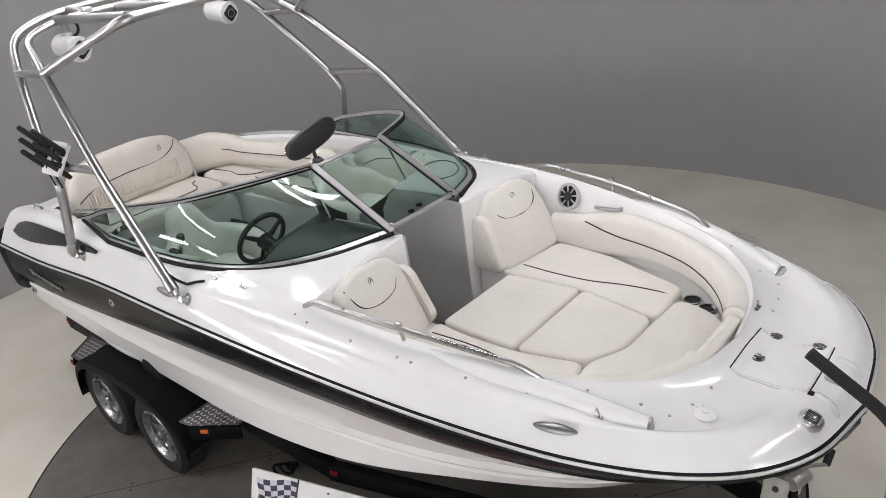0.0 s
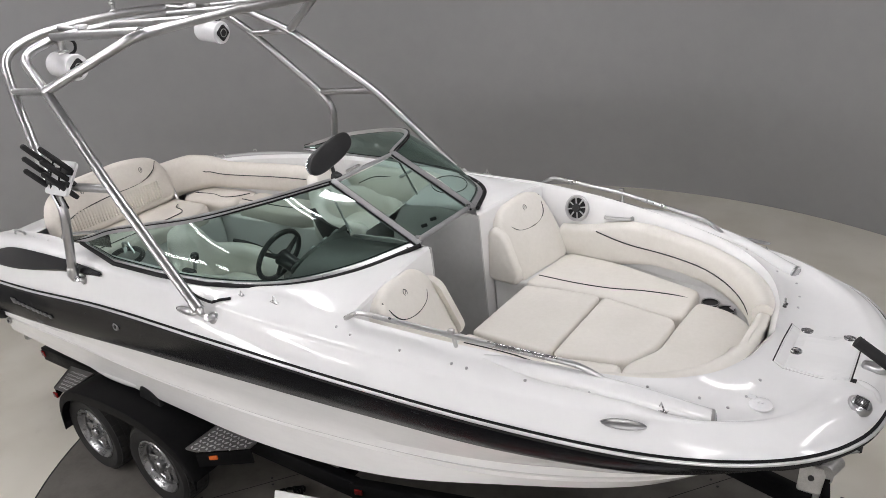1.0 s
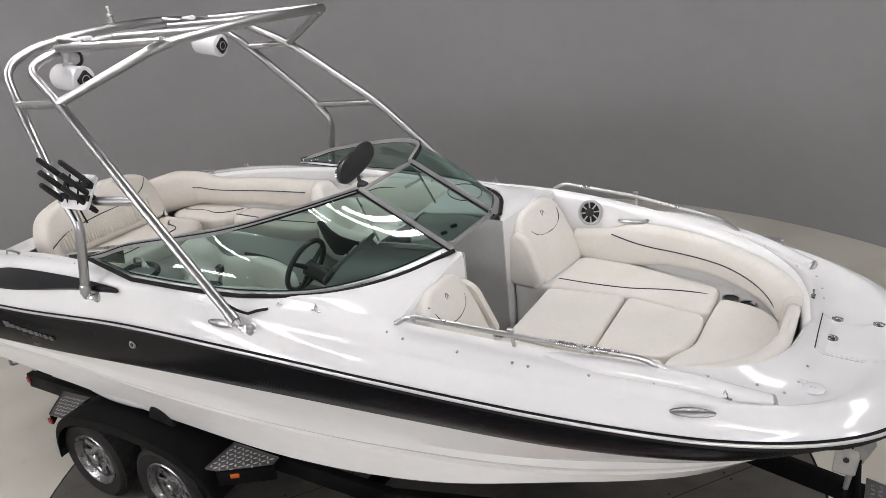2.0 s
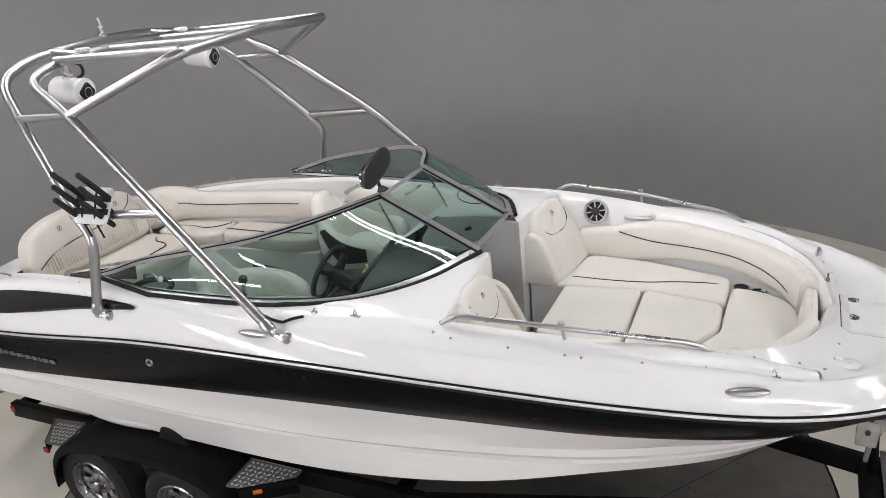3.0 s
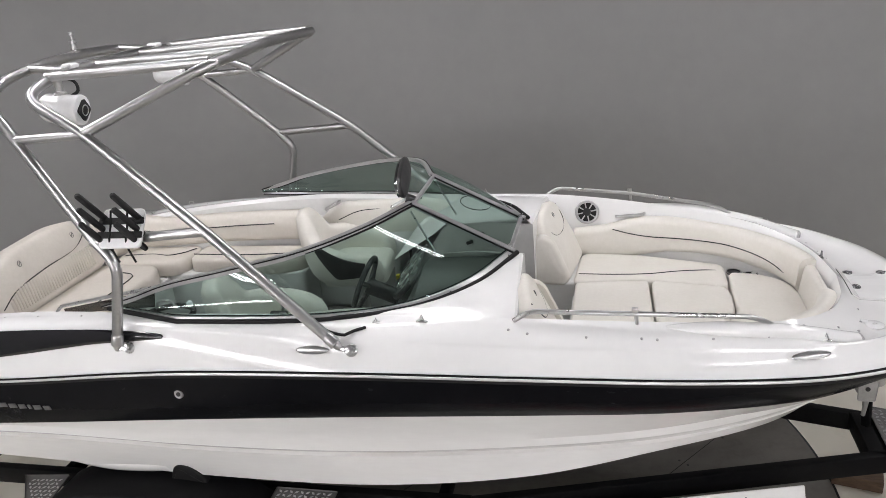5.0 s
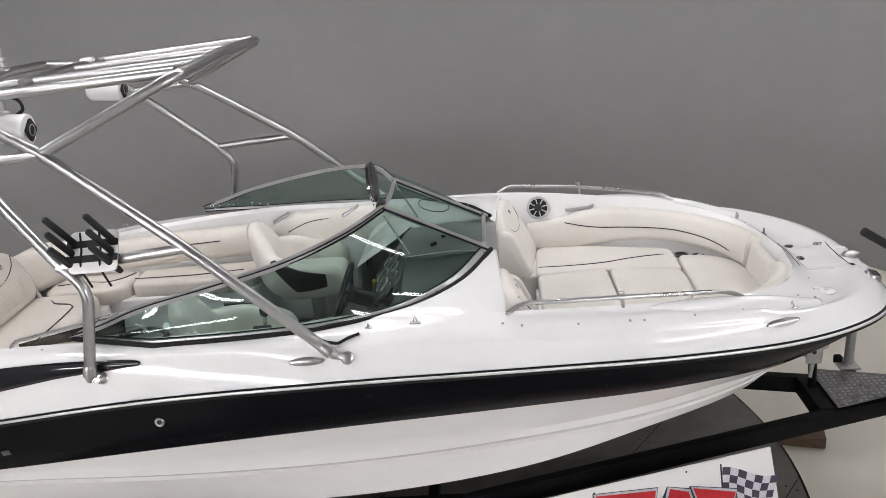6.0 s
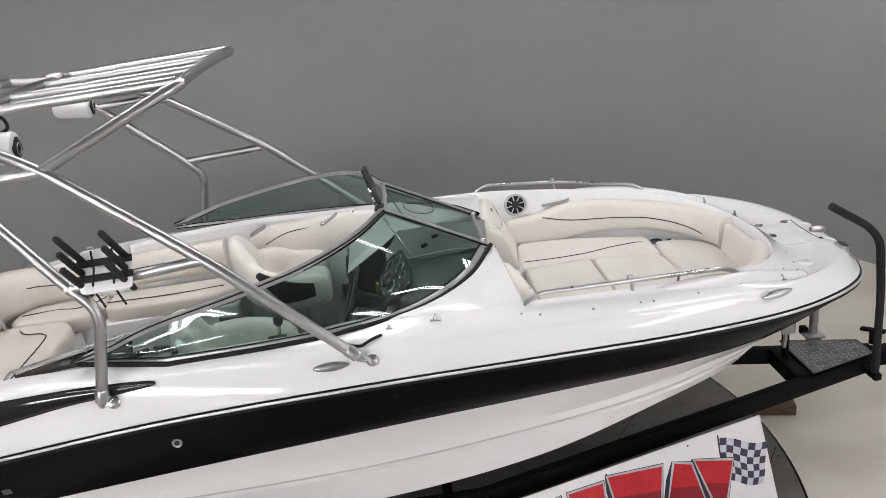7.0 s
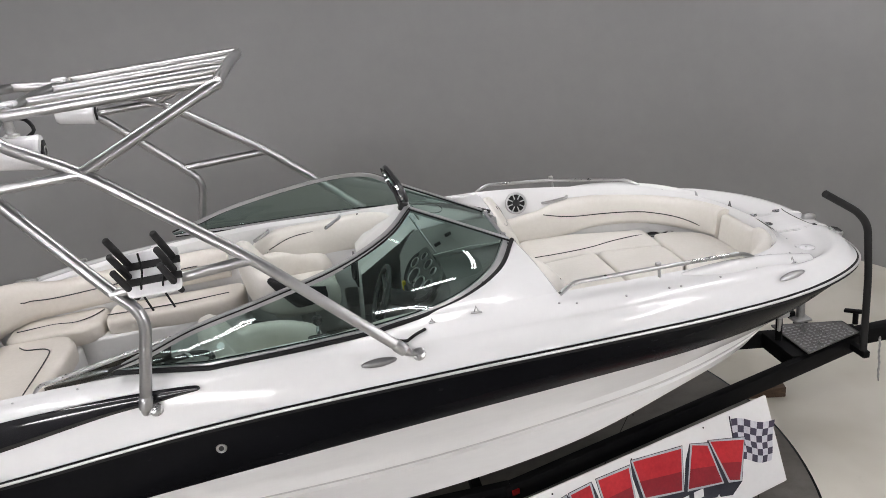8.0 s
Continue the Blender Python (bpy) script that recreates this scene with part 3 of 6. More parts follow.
    for s in (1, -1):
        top = [Vector((p[0], p[1] * 0.96, p[2] - 0.02)) for p in inner if p[0] < -0.2]
        low = [Vector((p.x, -0.86 if p.x > -2.2 else -0.78, 1.0)) for p in top]
        bm = grid([[(p.x, s * p.y, p.z) for p in r] for r in (top, blend(top, low, 0.5), low)])
        part("cockpit_side", bm, LINER, boat, "off-white cockpit side liner")
    # stern deck behind the aft seat
    bm = grid([[(-2.62, y, 1.62 + 0.03 * (1 - (y / 0.9) ** 2)) for y in np.linspace(-0.88, 0.88, 13)],
               [(-2.86, y, 1.62 + 0.03 * (1 - (y / 0.95) ** 2)) for y in np.linspace(-0.94, 0.94, 13)],
               [(-2.96, y, 1.55) for y in np.linspace(-1.0, 1.0, 13)],
               [(-2.985, y, 1.36) for y in np.linspace(-1.06, 1.06, 13)]])
    part("stern_deck", bm, GELCOAT, boat, "white stern deck")
    prow = [Vector((-2.97 - 0.42 * math.cos(a), -1.0 * math.sin(a), 1.05)) for a in np.linspace(-1.35, 1.35, 25)]
    bm = bmesh.new()
    add_pad(bm, [(p.x, p.y) for p in prow], 0.08, pose(0, 0, 1.0), 0.02, 0.0, 0.01)
    part("swim_platform", bm, GELCOAT, boat, "white swim platform")
    part("platform_edge", tube([p + Vector((-0.01, 0, 0.02)) for p in prow], 0.028, 8), RUBBER, boat, "black rubber platform edge")
    for s in (1, -1):
        bump = catmull([(-2.78, s * -1.035, 1.07), (-2.95, s * -1.03, 1.05), (-3.15, s * -1.0, 1.11), (-3.25, s * -0.985, 1.25), (-3.16, s * -0.98, 1.42), (-2.95, s * -0.975, 1.53)], 20)
        part("stern_bumper", tube(bump, [0.02] + [0.035] * 3 + [0.045] * 10 + [0.035, 0.03, 0.025, 0.02, 0.016, 0.012], 10), RUBBER, boat, "curved black rubber stern bumper")
    ladder = bend([(-2.98, -0.86, 1.02), (-3.02, -0.88, 0.70), (-2.98, -0.70, 0.70), (-2.98, -0.70, 1.02)], 0.03)
    part("ladder", tube(ladder, 0.012, 8), CHROME, boat, "folded steel boarding ladder")


def build_scoops():
    """Black air scoops let into the after sides."""
    for s in (1, -1):
        top = catmull([(-0.985, 1.791), (-1.0, 1.801), (-1.06, 1.806), (-1.2, 1.810), (-1.45, 1.808), (-1.87, 1.783), (-2.2, 1.74), (-2.5, 1.66), (-2.62, 1.59)], 45)
        low = catmull([(-0.985, 1.787), (-1.0, 1.778), (-1.06, 1.771), (-1.2, 1.755), (-1.45, 1.728), (-1.87, 1.655), (-2.2, 1.60), (-2.5, 1.565), (-2.62, 1.575)], 45)
        rows = []
        for f in np.linspace(0, 1, 9):
            row = []
            for (x, za), (_, zb) in zip(top, low):
                z = za * (1 - f) + zb * f
                y = np.interp(x, [p[0] for p in rub], [p[1] for p in rub])
                ys = np.interp(x, [p[0] for p in shoulder], [p[1] for p in shoulder])
                zr = np.interp(x, [p[0] for p in rub], [p[2] for p in rub]) + 0.018
                zs = np.interp(x, [p[0] for p in shoulder], [p[2] for p in shoulder])
                k = min(max((z - zr) / (zs - zr), 0), 1.1)
                bulge = 0.020 * math.sin(math.pi * f) ** 0.5 if 0 < f < 1 else 0.0
                row.append((x, s * (y * (1 - k) + ys * k - 0.011 - bulge * 0.6), z))
            rows.append(row)
        part("air_scoop", grid(rows), BLACKGEL, boat, "glossy black side air scoop")


build_hull()
build_deck()
build_scoops()


# ------------------------------------------------------------ windscreen
def build_windscreen():
    screen = part("windscreen", tube([(0.70, -0.265, 1.925), (0.70, 0.265, 1.925)], 0.014, 8), SCREENALU, boat, "curved green tinted windscreen in a grey metal frame")
    tip, kink = Vector(GLASS_FOOT[0]), Vector(GLASS_FOOT[1])
    foot = [tip.lerp(kink, k / 9) for k in range(9)] + list(catmull(GLASS_FOOT[1:], 32))
    head = catmull(GLASS_HEAD, 41)
    f2 = [Vector(p) for p in foot]
    h2 = [Vector(p) for p in head]
    for s in (1, -1):
        def mir(p):
            return Vector((p[0], s * p[1], p[2]))
        rows = []
        for f in np.linspace(0.03, 0.97, 7):
            rows.append([mir(a * (1 - f) + b * f + Vector((0.02, -0.03, 0.0)) * math.sin(math.pi * f) * min(1, k / 8)) for k, (a, b) in enumerate(zip(f2, h2))])
        pane = part("side_pane", grid(rows), GLASS, screen, "green tinted curved side pane")
        pane.visible_shadow = False
        lift = [(Vector(b) - Vector(a)).normalized() for a, b in zip(f2, h2)]
        part("inner_gasket", tube([mir(p + u * 0.040) for p, u in list(zip(f2, lift))[3:]], 0.0035, 6), RUBBER, screen, "black glazing gasket")
        part("head_gasket", tube([mir(p - u * 0.022) for p, u in list(zip(h2, lift))[4:]], 0.006, 6), RUBBER, screen, "black glazing gasket")
        band_rows, seal = [], []
        for k, (p, u) in enumerate(zip(f2, lift)):
            d = (f2[min(k + 1, len(f2) - 1)] - f2[max(k - 1, 0)]).normalized()
            out = Vector((-d.y, d.x, 0)).normalized()
            if out.dot(Vector((0.5, -0.85, 0))) < 0:
                out = -out
            w = 0.036 * min(1, 0.3 + k / 8)
            band_rows.append([mir(p + out * 0.012), mir(p + u * w * 0.9 + out * 0.011), mir(p + u * w + out * 0.002), mir(p + u * w - out * 0.006), mir(p - out * 0.008)])
            seal.append(mir(p + out * 0.021 + Vector((0, 0, -0.004 if p.x < -0.1 else 0.003))))
        part("lower_frame", grid(band_rows, True), SCREENALU, screen, angle=30)
        part("lower_seal", tube(seal, 0.013, 8), RUBBER, screen, "black rubber seal")
        top = [(-0.012, -0.018), (0.014, -0.018), (0.014, 0.014), (-0.012, 0.014)]
        part("upper_frame", sweep([mir(p) for p in h2], lambda t: [(a * min(1, 0.15 + t * 7) * (1 if s == 1 else 0.8), b * min(1, 0.15 + t * 7) * (1 if s == 1 else 0.7)) for a, b in top]), SCREENALU, screen)
        part("head_groove", sweep([mir(p) + Vector((0.004, s * -0.006, 0.006)) for p in h2], [(-0.013, -0.003), (0.013, -0.003), (0.013, 0.003), (-0.013, 0.003)]), RUBBER, screen, "dark groove in the frame")
        post = [mir(f2[-1]) + Vector((0, s * 0.004, 0)), mir(h2[-1]) + Vector((0, s * 0.004, 0))]
        bar = [(-0.02, -0.012), (0.02, -0.012), (0.02, 0.012), (-0.02, 0.012)]
        part("post", sweep(post, bar, up=(0.45, 0, 0.89)), SCREENALU, screen)
        for dy in (-0.024, 0.024):
            part("post_gasket", tube([p + Vector((0, dy, 0.004)) for p in post], 0.0055, 6), RUBBER, screen, "black glazing gasket")
        # thin stay behind the post
        part("stay", tube([mir((0.16, -0.30, 2.17)), mir((0.28, -0.31, 1.93))], 0.006, 8), CHROME, screen, "thin steel stay")
        bm = bmesh.new()
        for k in range(3, 40, 4):
            p = mir(f2[k])
            out = (Vector((0.25, s * -1, 0.1))).normalized()
            add_lathe(bm, [(0.004, 0.0), (0.004, 0.003)], frame_on(p + out * 0.013 + Vector((0, 0, 0.012)), (1, 0, 0), out), 6)
        tagged(part("screws", bm, CHROME, screen, "small frame screws"), kind="stuff")
    # middle pane, hinged to open
    a, b = Vector((0.712, -0.25, 1.922)), Vector((0.172, -0.25, 2.185))
    rows = [[(p.x, y, p.z) for y in (-0.245, 0.0, 0.245)] for p in (a, (a + b) / 2, b)]
    pane = part("middle_pane", grid(rows), GLASS, screen, "green tinted opening middle pane")
    pane.visible_shadow = False
    part("middle_head", tube([(0.165, -0.27, 2.197), (0.175, 0.0, 2.205), (0.165, 0.27, 2.197)], 0.013, 8), SCREENALU, screen)
    for y in (-0.24, 0.24):
        part("hinge", block((0.03, 0.02, 0.02), pose(0.70, y, 1.94), 0.004), CHROME, screen, "steel hinge block")
    # mirror on the head of the screen
    m = part("mirror_bracket", tube(bend([(0.13, -0.205, 2.20), (0.12, -0.205, 2.24), (0.10, -0.20, 2.33)], 0.02), 0.011, 8), PLASTIC, screen, "black mirror bracket")
    part("bracket_foot", block((0.05, 0.05, 0.05), pose(0.14, -0.208, 2.205, 0, 20, 0), 0.008), PLASTIC, m)
    mid = Vector((0.105, -0.202, 2.338))
    fr = frame_on(mid, (-0.11, 0.99, 0.16), (-0.97, -0.11, -0.22))
    oval = [(0.21 * math.copysign(abs(math.cos(a)) ** 0.7, math.cos(a)), 0.068 * math.copysign(abs(math.sin(a)) ** 0.75, math.sin(a))) for a in np.linspace(0.13, 2 * math.pi + 0.13, 24, False)]
    part("mirror_shell", pad(oval, 0.024, fr @ pose(0, 0, 0, 180), 0.014, 0.008, 0.04), PLASTIC, screen, "wide black mirror shell", angle=60)
    part("mirror_face", pad([(u * 0.95, v * 0.9) for u, v in oval], 0.004, fr @ pose(0, 0, 0.001), 0.002, 0.0, 0.04), MIRROR, screen, "mirror glass", angle=60)


build_windscreen()


# ------------------------------------------------------------ tower
def build_tower():
    tower = part("tower", tube([(-0.672, -0.64, 3.078), (-0.66, 0.0, 3.10), (-0.672, 0.68, 3.080)], 0.028, 12), ALU, boat, "brushed aluminium wakeboard tower over the cockpit")
    R = 0.027
    for s in (1, -1):
        def mir(*p):
            return [Vector((a, s * b, c)) for a, b, c in p]
        front = bend(mir((-0.03, -1.156, 1.803), (-0.63, -1.09, 2.354), (-1.262, -0.955, 2.818), (-1.62, -0.86, 2.985), (-1.66, -0.62, 3.045), (-1.66, -0.3, 3.062), (-1.66, 0.0, 3.065)), 0.14, 10)
        part("front_leg", tube(front, R, 12), ALU, tower)
        rear = bend(mir((-1.225, -1.160, 1.765), (-1.125, -1.13, 2.20), (-1.235, -1.115, 2.325), (-1.668, -0.945, 2.797), (-1.87, -0.85, 2.98), (-1.93, -0.6, 3.06), (-1.93, -0.25, 3.09), (-1.93, 0.0, 3.095)), 0.13, 10)
        part("rear_leg", tube(rear, R, 12), ALU, tower)
        brace = bend(mir((-1.262, -0.955, 2.818), (-0.72, -0.695, 3.058), (-0.672, -0.655, 3.074), (-0.668, -0.60, 3.079)), 0.05)
        part("brace", tube(brace, [R] * 2 + [R * 1.06] * (len(brace) - 3) + [R * 0.9], 12), ALU, tower)
        part("upper_spreader", tube(mir((-1.262, -0.955, 2.815), (-1.668, -0.945, 2.797)), 0.022, 12), ALU, tower)
        part("lower_spreader", tube(mir((-0.64, -1.088, 2.356), (-1.245, -1.118, 2.315)), 0.024, 12), ALU, tower)
        for y in (-0.62, -0.22):
            part("top_tube", tube(mir((-1.66, y, 3.055), (-0.68, y * 1.05, 3.09)), 0.026, 12), ALU, tower)
        part("aft_tube", tube(mir((-1.66, -0.42, 3.055), (-1.92, -0.42, 3.08)), 0.024, 12), ALU, tower)
        # feet: sleeve, bolt eye and deck pad
        for foot, up, pad_at in (((-0.03, -1.156, 1.803), (-0.60, 0.066, 0.55), (0.035, -1.122, 1.752)), ((-1.225, -1.160, 1.765), (0.10, 0.03, 0.435), (-1.195, -1.112, 1.722))):
            p = Vector((foot[0], s * foot[1], foot[2]))
            u = Vector((up[0], s * up[1], up[2])).normalized()
            bm = bmesh.new()
            add_lathe(bm, [(0.012, -0.035), (0.020, -0.02), (0.024, -0.004), (0.031, 0.0), (0.031, 0.05), (0.026, 0.06)], frame_on(p, (1, 0, 0.3), u), 16)
            part("leg_sleeve", bm, ALU, tower, "turned leg end")
            q = Vector((pad_at[0], s * pad_at[1], pad_at[2]))
            out = Vector((0.1, s * -0.87, 0.48)).normalized()
            bm = lathe([(0.033, -0.012), (0.033, 0.008), (0.029, 0.013), (0.018, 0.016), (0.016, 0.040), (0.020, 0.044), (0.020, 0.058), (0.008, 0.061)], frame_on(q, (1, 0, 0), out), 20)
            add_tube(bm, [q + out * 0.048, p - u * 0.03], 0.013, 8)
            part("deck_pad", bm, CHROME, tower, "steel tower foot with bolt")
    # aerial foot on the after bar
    bm = bmesh.new()
    add_lathe(bm, [(0.03, 0.0), (0.03, 0.012), (0.016, 0.02), (0.014, 0.05), (0.022, 0.055), (0.022, 0.07), (0.008, 0.075), (0.008, 0.10), (0.014, 0.105), (0.014, 0.12)], pose(-1.93, 0.0, 3.11), 12)
    part("aerial_mount", bm, CHROME, tower, "steel aerial mount")
    for x, y in ((-1.66, -0.42), (-1.66, 0.42)):
        part("clamp_cap", block((0.075, 0.07, 0.03), pose(x, y, 3.083), 0.012), POD, tower, "white clamp cap")
    # board rack on the starboard legs
    rack = part("board_rack", pad([(-0.115, -0.10), (0.115, -0.10), (0.115, 0.10), (-0.115, 0.10)], 0.02, frame_on(Vector((-1.045, -1.120, 2.382)), (1, 0.03, 0), (0, -0.8, 0.6)), 0.008, 0.0, 0.03), POD, tower, "white rack plate with black prongs")
    for k in range(3):
        for x in (-1.14, -0.953):
            b = Vector((x, -1.105 - 0.013 * k, 2.428 - 0.066 * k))
            tip = b + Vector((-0.032, -0.118, 0.165))
            part("prong", tube([b - (tip - b) * 0.1, b, (b + tip) / 2, tip - (tip - b) * 0.04, tip], [0.012, 0.015, 0.016, 0.015, 0.008], 10), FOAM, rack, "black foam covered prong")
    plate = frame_on(Vector((-1.045, -1.120, 2.382)), (1, 0.03, 0), (0, -0.8, 0.6))
    for v in (0.035, -0.035):
        part("strap", block((0.24, 0.032, 0.014), plate @ pose(0, v, 0.026), 0.004), FOAM, rack, "black rack bar")
    for x in (-1.09, -1.0):
        part("cord", tube(catmull([(x, -1.12, 2.48), (x + 0.01, -1.165, 2.41), (x - 0.01, -1.175, 2.33), (x + 0.015, -1.17, 2.23)], 10), 0.005, 6), RUBBER, rack, "black elastic cord")


def tower_speaker(x, y, turn):
    top = thing("tower_speaker", "white cylindrical speaker pod hanging under the tower", "speaker", (x, y, 2.86), "tower speakers")
    m = Matrix.Translation((x, y, 2.875)) @ pose(0, 0, 0, 0, 97, turn)
    part("pod_body", lathe([(0.045, -0.17), (0.065, -0.165), (0.077, -0.145), (0.080, 0.02), (0.083, 0.035), (0.079, 0.046), (0.06, 0.049), (0.02, 0.05)], m, 32), POD, top, "white round pod")
    part("grille", pad([(-0.046, -0.046), (0.046, -0.046), (0.046, 0.046), (-0.046, 0.046)], 0.014, m @ pose(0, 0, 0.045, 0, 0, 40), 0.006, 0.004, 0.02), FOAM, top, "black square speaker grille")
    part("grille_ring", tube([m @ Vector((0.028 * math.cos(a), 0.028 * math.sin(a), 0.062)) for a in np.linspace(0, 2 * math.pi, 21)], 0.003, 6, False), GALV, top, "dull ring on the grille")
    part("clamp", lathe([(0.034, 0.0), (0.036, 0.02), (0.022, 0.03), (0.022, 0.085), (0.03, 0.095), (0.03, 0.13)], pose(x - 0.06, y, 2.945), 14), GALV, top, "steel clamp")
    part("cable", tube(catmull([(x - 0.06, y, 3.05), (x, y + 0.05, 3.02), (x + 0.03, y + 0.03, 2.97), (x, y, 2.945)], 10), 0.009, 6), RUBBER, top, "black speaker cable")


build_tower()
tower_speaker(-1.56, -0.60, 6)
tower_speaker(-1.60, 0.56, 6)


# ------------------------------------------------------------ rails, cleats and small deck fittings
def on_deck(x, f=0.0, s=1):
    """A point of the side deck: f 0 on the shoulder, 1 on the inner edge."""
    xs = [p[0] for p in shoulder]
    a = Vector((x, np.interp(x, xs, [p[1] for p in shoulder]), np.interp(x, xs, [p[2] for p in shoulder])))
    xi = [p[0] for p in inner]
    b = Vector((x, np.interp(x, xi, [p[1] for p in inner]), np.interp(x, xi, [p[2] for p in inner])))
    p = a * (1 - f) + b * f
    return Vector((p.x, s * p.y, p.z + 0.03 * math.sin(math.pi * f) * 0.6))


OVAL = [(0.088 * math.copysign(abs(math.cos(a)) ** 1.15, math.cos(a)), 0.021 * math.sin(a)) for a in np.linspace(0, 2 * math.pi, 20, False)]


def build_fittings():
    for s in (1, -1):
        def mir(*p):
            return [Vector((a, s * b, c)) for a, b, c in p]
        rail = bend(mir((0.80, -0.953, 1.842), (0.875, -0.945, 1.89), (1.36, -0.895, 1.862), (1.90, -0.79, 1.805), (2.0, -0.765, 1.745)), 0.07, 8)
        part("bow_rail", tube(rail, 0.0125, 10), CHROME, boat, "polished steel bow rail")
        bm = tube(mir((1.365, -0.895, 1.862), (1.372, -0.885, 1.785)), 0.009, 8)
        add_block(bm, (0.03, 0.022, 0.022), Matrix.Translation(mir((1.36, -0.895, 1.882))[0]), 0.005)
        part("rail_stanchion", bm, CHROME, boat)
        # moulded ridge with a docking light in its end
        ridge = [deck_at(*q, -0.012) for q in catmull([(1.5, s * -0.875), (1.8, s * -0.825), (2.1, s * -0.755), (2.385, s * -0.672)], 13)]
        part("ridge", tube(ridge, [0.014, 0.026, 0.036, 0.042] + [0.046] * 9, 18), GELCOAT, boat)
        d = Vector((0.29, s * 0.09, -0.02)).normalized()
        bm = lathe([(0.042, -0.01), (0.047, -0.004), (0.047, 0.006), (0.040, 0.012), (0.024, 0.014)], frame_on(ridge[-1] + d * 0.002, (0, 0, 1), d), 20)
        lamp = part("docking_light", bm, ALU, boat, "steel ringed docking light")
        part("light_lens", lathe([(0.039, 0.012), (0.030, 0.017), (0.008, 0.019)], frame_on(ridge[-1] + d * 0.002, (0, 0, 1), d), 20), LENSCLEAR, lamp, "clear lens")
        # pop-up cleat
        p = Vector((2.13, s * -0.90, 1.668))
        m = frame_on(p, (0.95, s * 0.28, -0.05), (0.1, s * -0.55, 0.8))
        bm = pad(OVAL, 0.010, m @ pose(0, 0, -0.003), 0.005, 0.005, 0.004)
        part("pull_up_cleat", bm, ALU, boat, "polished pull-up cleat")
        p, n = DECK[0].find_nearest(Vector((-0.159, s * -1.119, 1.745)))[:2]
        if n.y * s > 0:
            n = -n
        bm = pad(OVAL, 0.012, frame_on(p, (1, 0, 0.02), n), 0.006, 0.005, 0.004)
        part("pull_up_cleat", bm, ALU, boat, "polished pull-up cleat")
        # canvas eyes
        for x, y, z in ((0.358, -0.985, 1.845), (2.223, -0.762, 1.688), (0.13, -1.0, 1.842)):
            small = 0.6 if x == 0.13 else 1.0
            c = deck_at(x, s * y, 0.003)
            bm = block((0.055 * small, 0.018, 0.006), Matrix.Translation(c) @ pose(0, 0, 0, 0, 3, -5 * s), 0.002)
            add_tube(bm, [c + Vector((-0.012 * small, 0, 0)), c + Vector((0, 0, 0.035 * small)), c + Vector((0.012 * small, 0, 0))], 0.004, 6)
            part("canvas_eye", bm, CHROME, boat, "small steel canvas eye")
        # snap studs along the coaming
        for x, y, z in ((0.78, -1.0, 1.832), (0.87, -1.008, 1.832), (1.14, -0.99, 1.815), (1.39, -0.958, 1.797), (1.46, -0.95, 1.793), (1.71, -0.90, 1.765),
                        (1.96, -0.832, 1.742), (2.14, -0.69, 1.725), (2.316, -0.60, 1.672), (2.417, -0.57, 1.648), (2.456, -0.455, 1.628), (2.475, -0.33, 1.618)):
            part("snap_stud", lathe([(0.007, -0.014), (0.007, 0.002), (0.005, 0.004), (0.002, 0.005)], Matrix.Translation(deck_at(x, s * y)), 8), ALU, boat)
        for x, f in ((-1.55, 0.75), (-1.85, 0.7), (-2.1, 0.7), (-2.3, 0.7)):
            part("snap_stud", lathe([(0.006, -0.004), (0.006, 0.003), (0.004, 0.006), (0.002, 0.007)], Matrix.Translation(on_deck(x, f, s)), 8), CHROME, boat)
    for x, y in ((2.432, 0.261),):
        c = deck_at(x, y, 0.003)
        bm = block((0.02, 0.045, 0.006), Matrix.Translation(c), 0.002)
        add_tube(bm, [c + Vector((0, -0.012, 0)), c + Vector((0, 0, 0.036)), c + Vector((0, 0.012, 0))], 0.005, 6)
        part("canvas_eye", bm, HINGE, boat, "small steel canvas eye, coloured dark")
    # hull side vent and drain
    for x, y, z in ((-0.955, -1.140, 1.468), (-2.86, -1.005, 0.98)):
        bm = lathe([(0.026, -0.01), (0.026, 0.004), (0.022, 0.009), (0.014, 0.006), (0.008, 0.008)], frame_on(Vector((x, y, z)), (1, 0, 0), (0, -1, 0.12)), 18)
        outlet = part("hull_fitting", bm, CHROME, boat, "round steel hull outlet")
        # black disc takes the place of the shade inside the outlet
        part("outlet_bore_disc", lathe([(0.013, 0.004), (0.012, 0.0095), (0.002, 0.0098)], frame_on(Vector((x, y, z)), (1, 0, 0), (0, -1, 0.12)), 14), PLASTIC, outlet, "black disc for the shaded bore")
    # name on the stripe, kept as plain bars
    bx = -2.39
    for k, w in enumerate((0.075, 0.045, 0.055, 0.065, 0.05, 0.045, 0.02, 0.05, 0.045)):
        x = bx + w / 2
        bx += w + 0.018
        y = np.interp(x, [p[0] for p in rub], [p[1] for p in rub]) * 0.5 + np.interp(x, [p[0] for p in band], [p[1] for p in band]) * 0.5
        z = 1.321 + 0.012 * (x + 2.0)
        bm = block((w, 0.004, 0.05 if k == 0 else 0.03), frame_on(Vector((x, y * 1.0205, z)), (1, -0.03, 0.1), (0, -0.97, -0.15)) @ pose(0, 0, 0, 90), 0.001)
        part("name_bar", bm, NAMESILVER, boat, "plain silver bar of the name lettering")
    # hose hook by the starboard tower foot
    hook = [Vector(p) for p in catmull([(-0.14, -1.132, 1.905), (-0.10, -1.13, 1.875), (-0.055, -1.11, 1.838), (0.0, -1.082, 1.812), (0.045, -1.060, 1.815), (0.075, -1.048, 1.824), (0.09, -1.042, 1.836)], 24)]
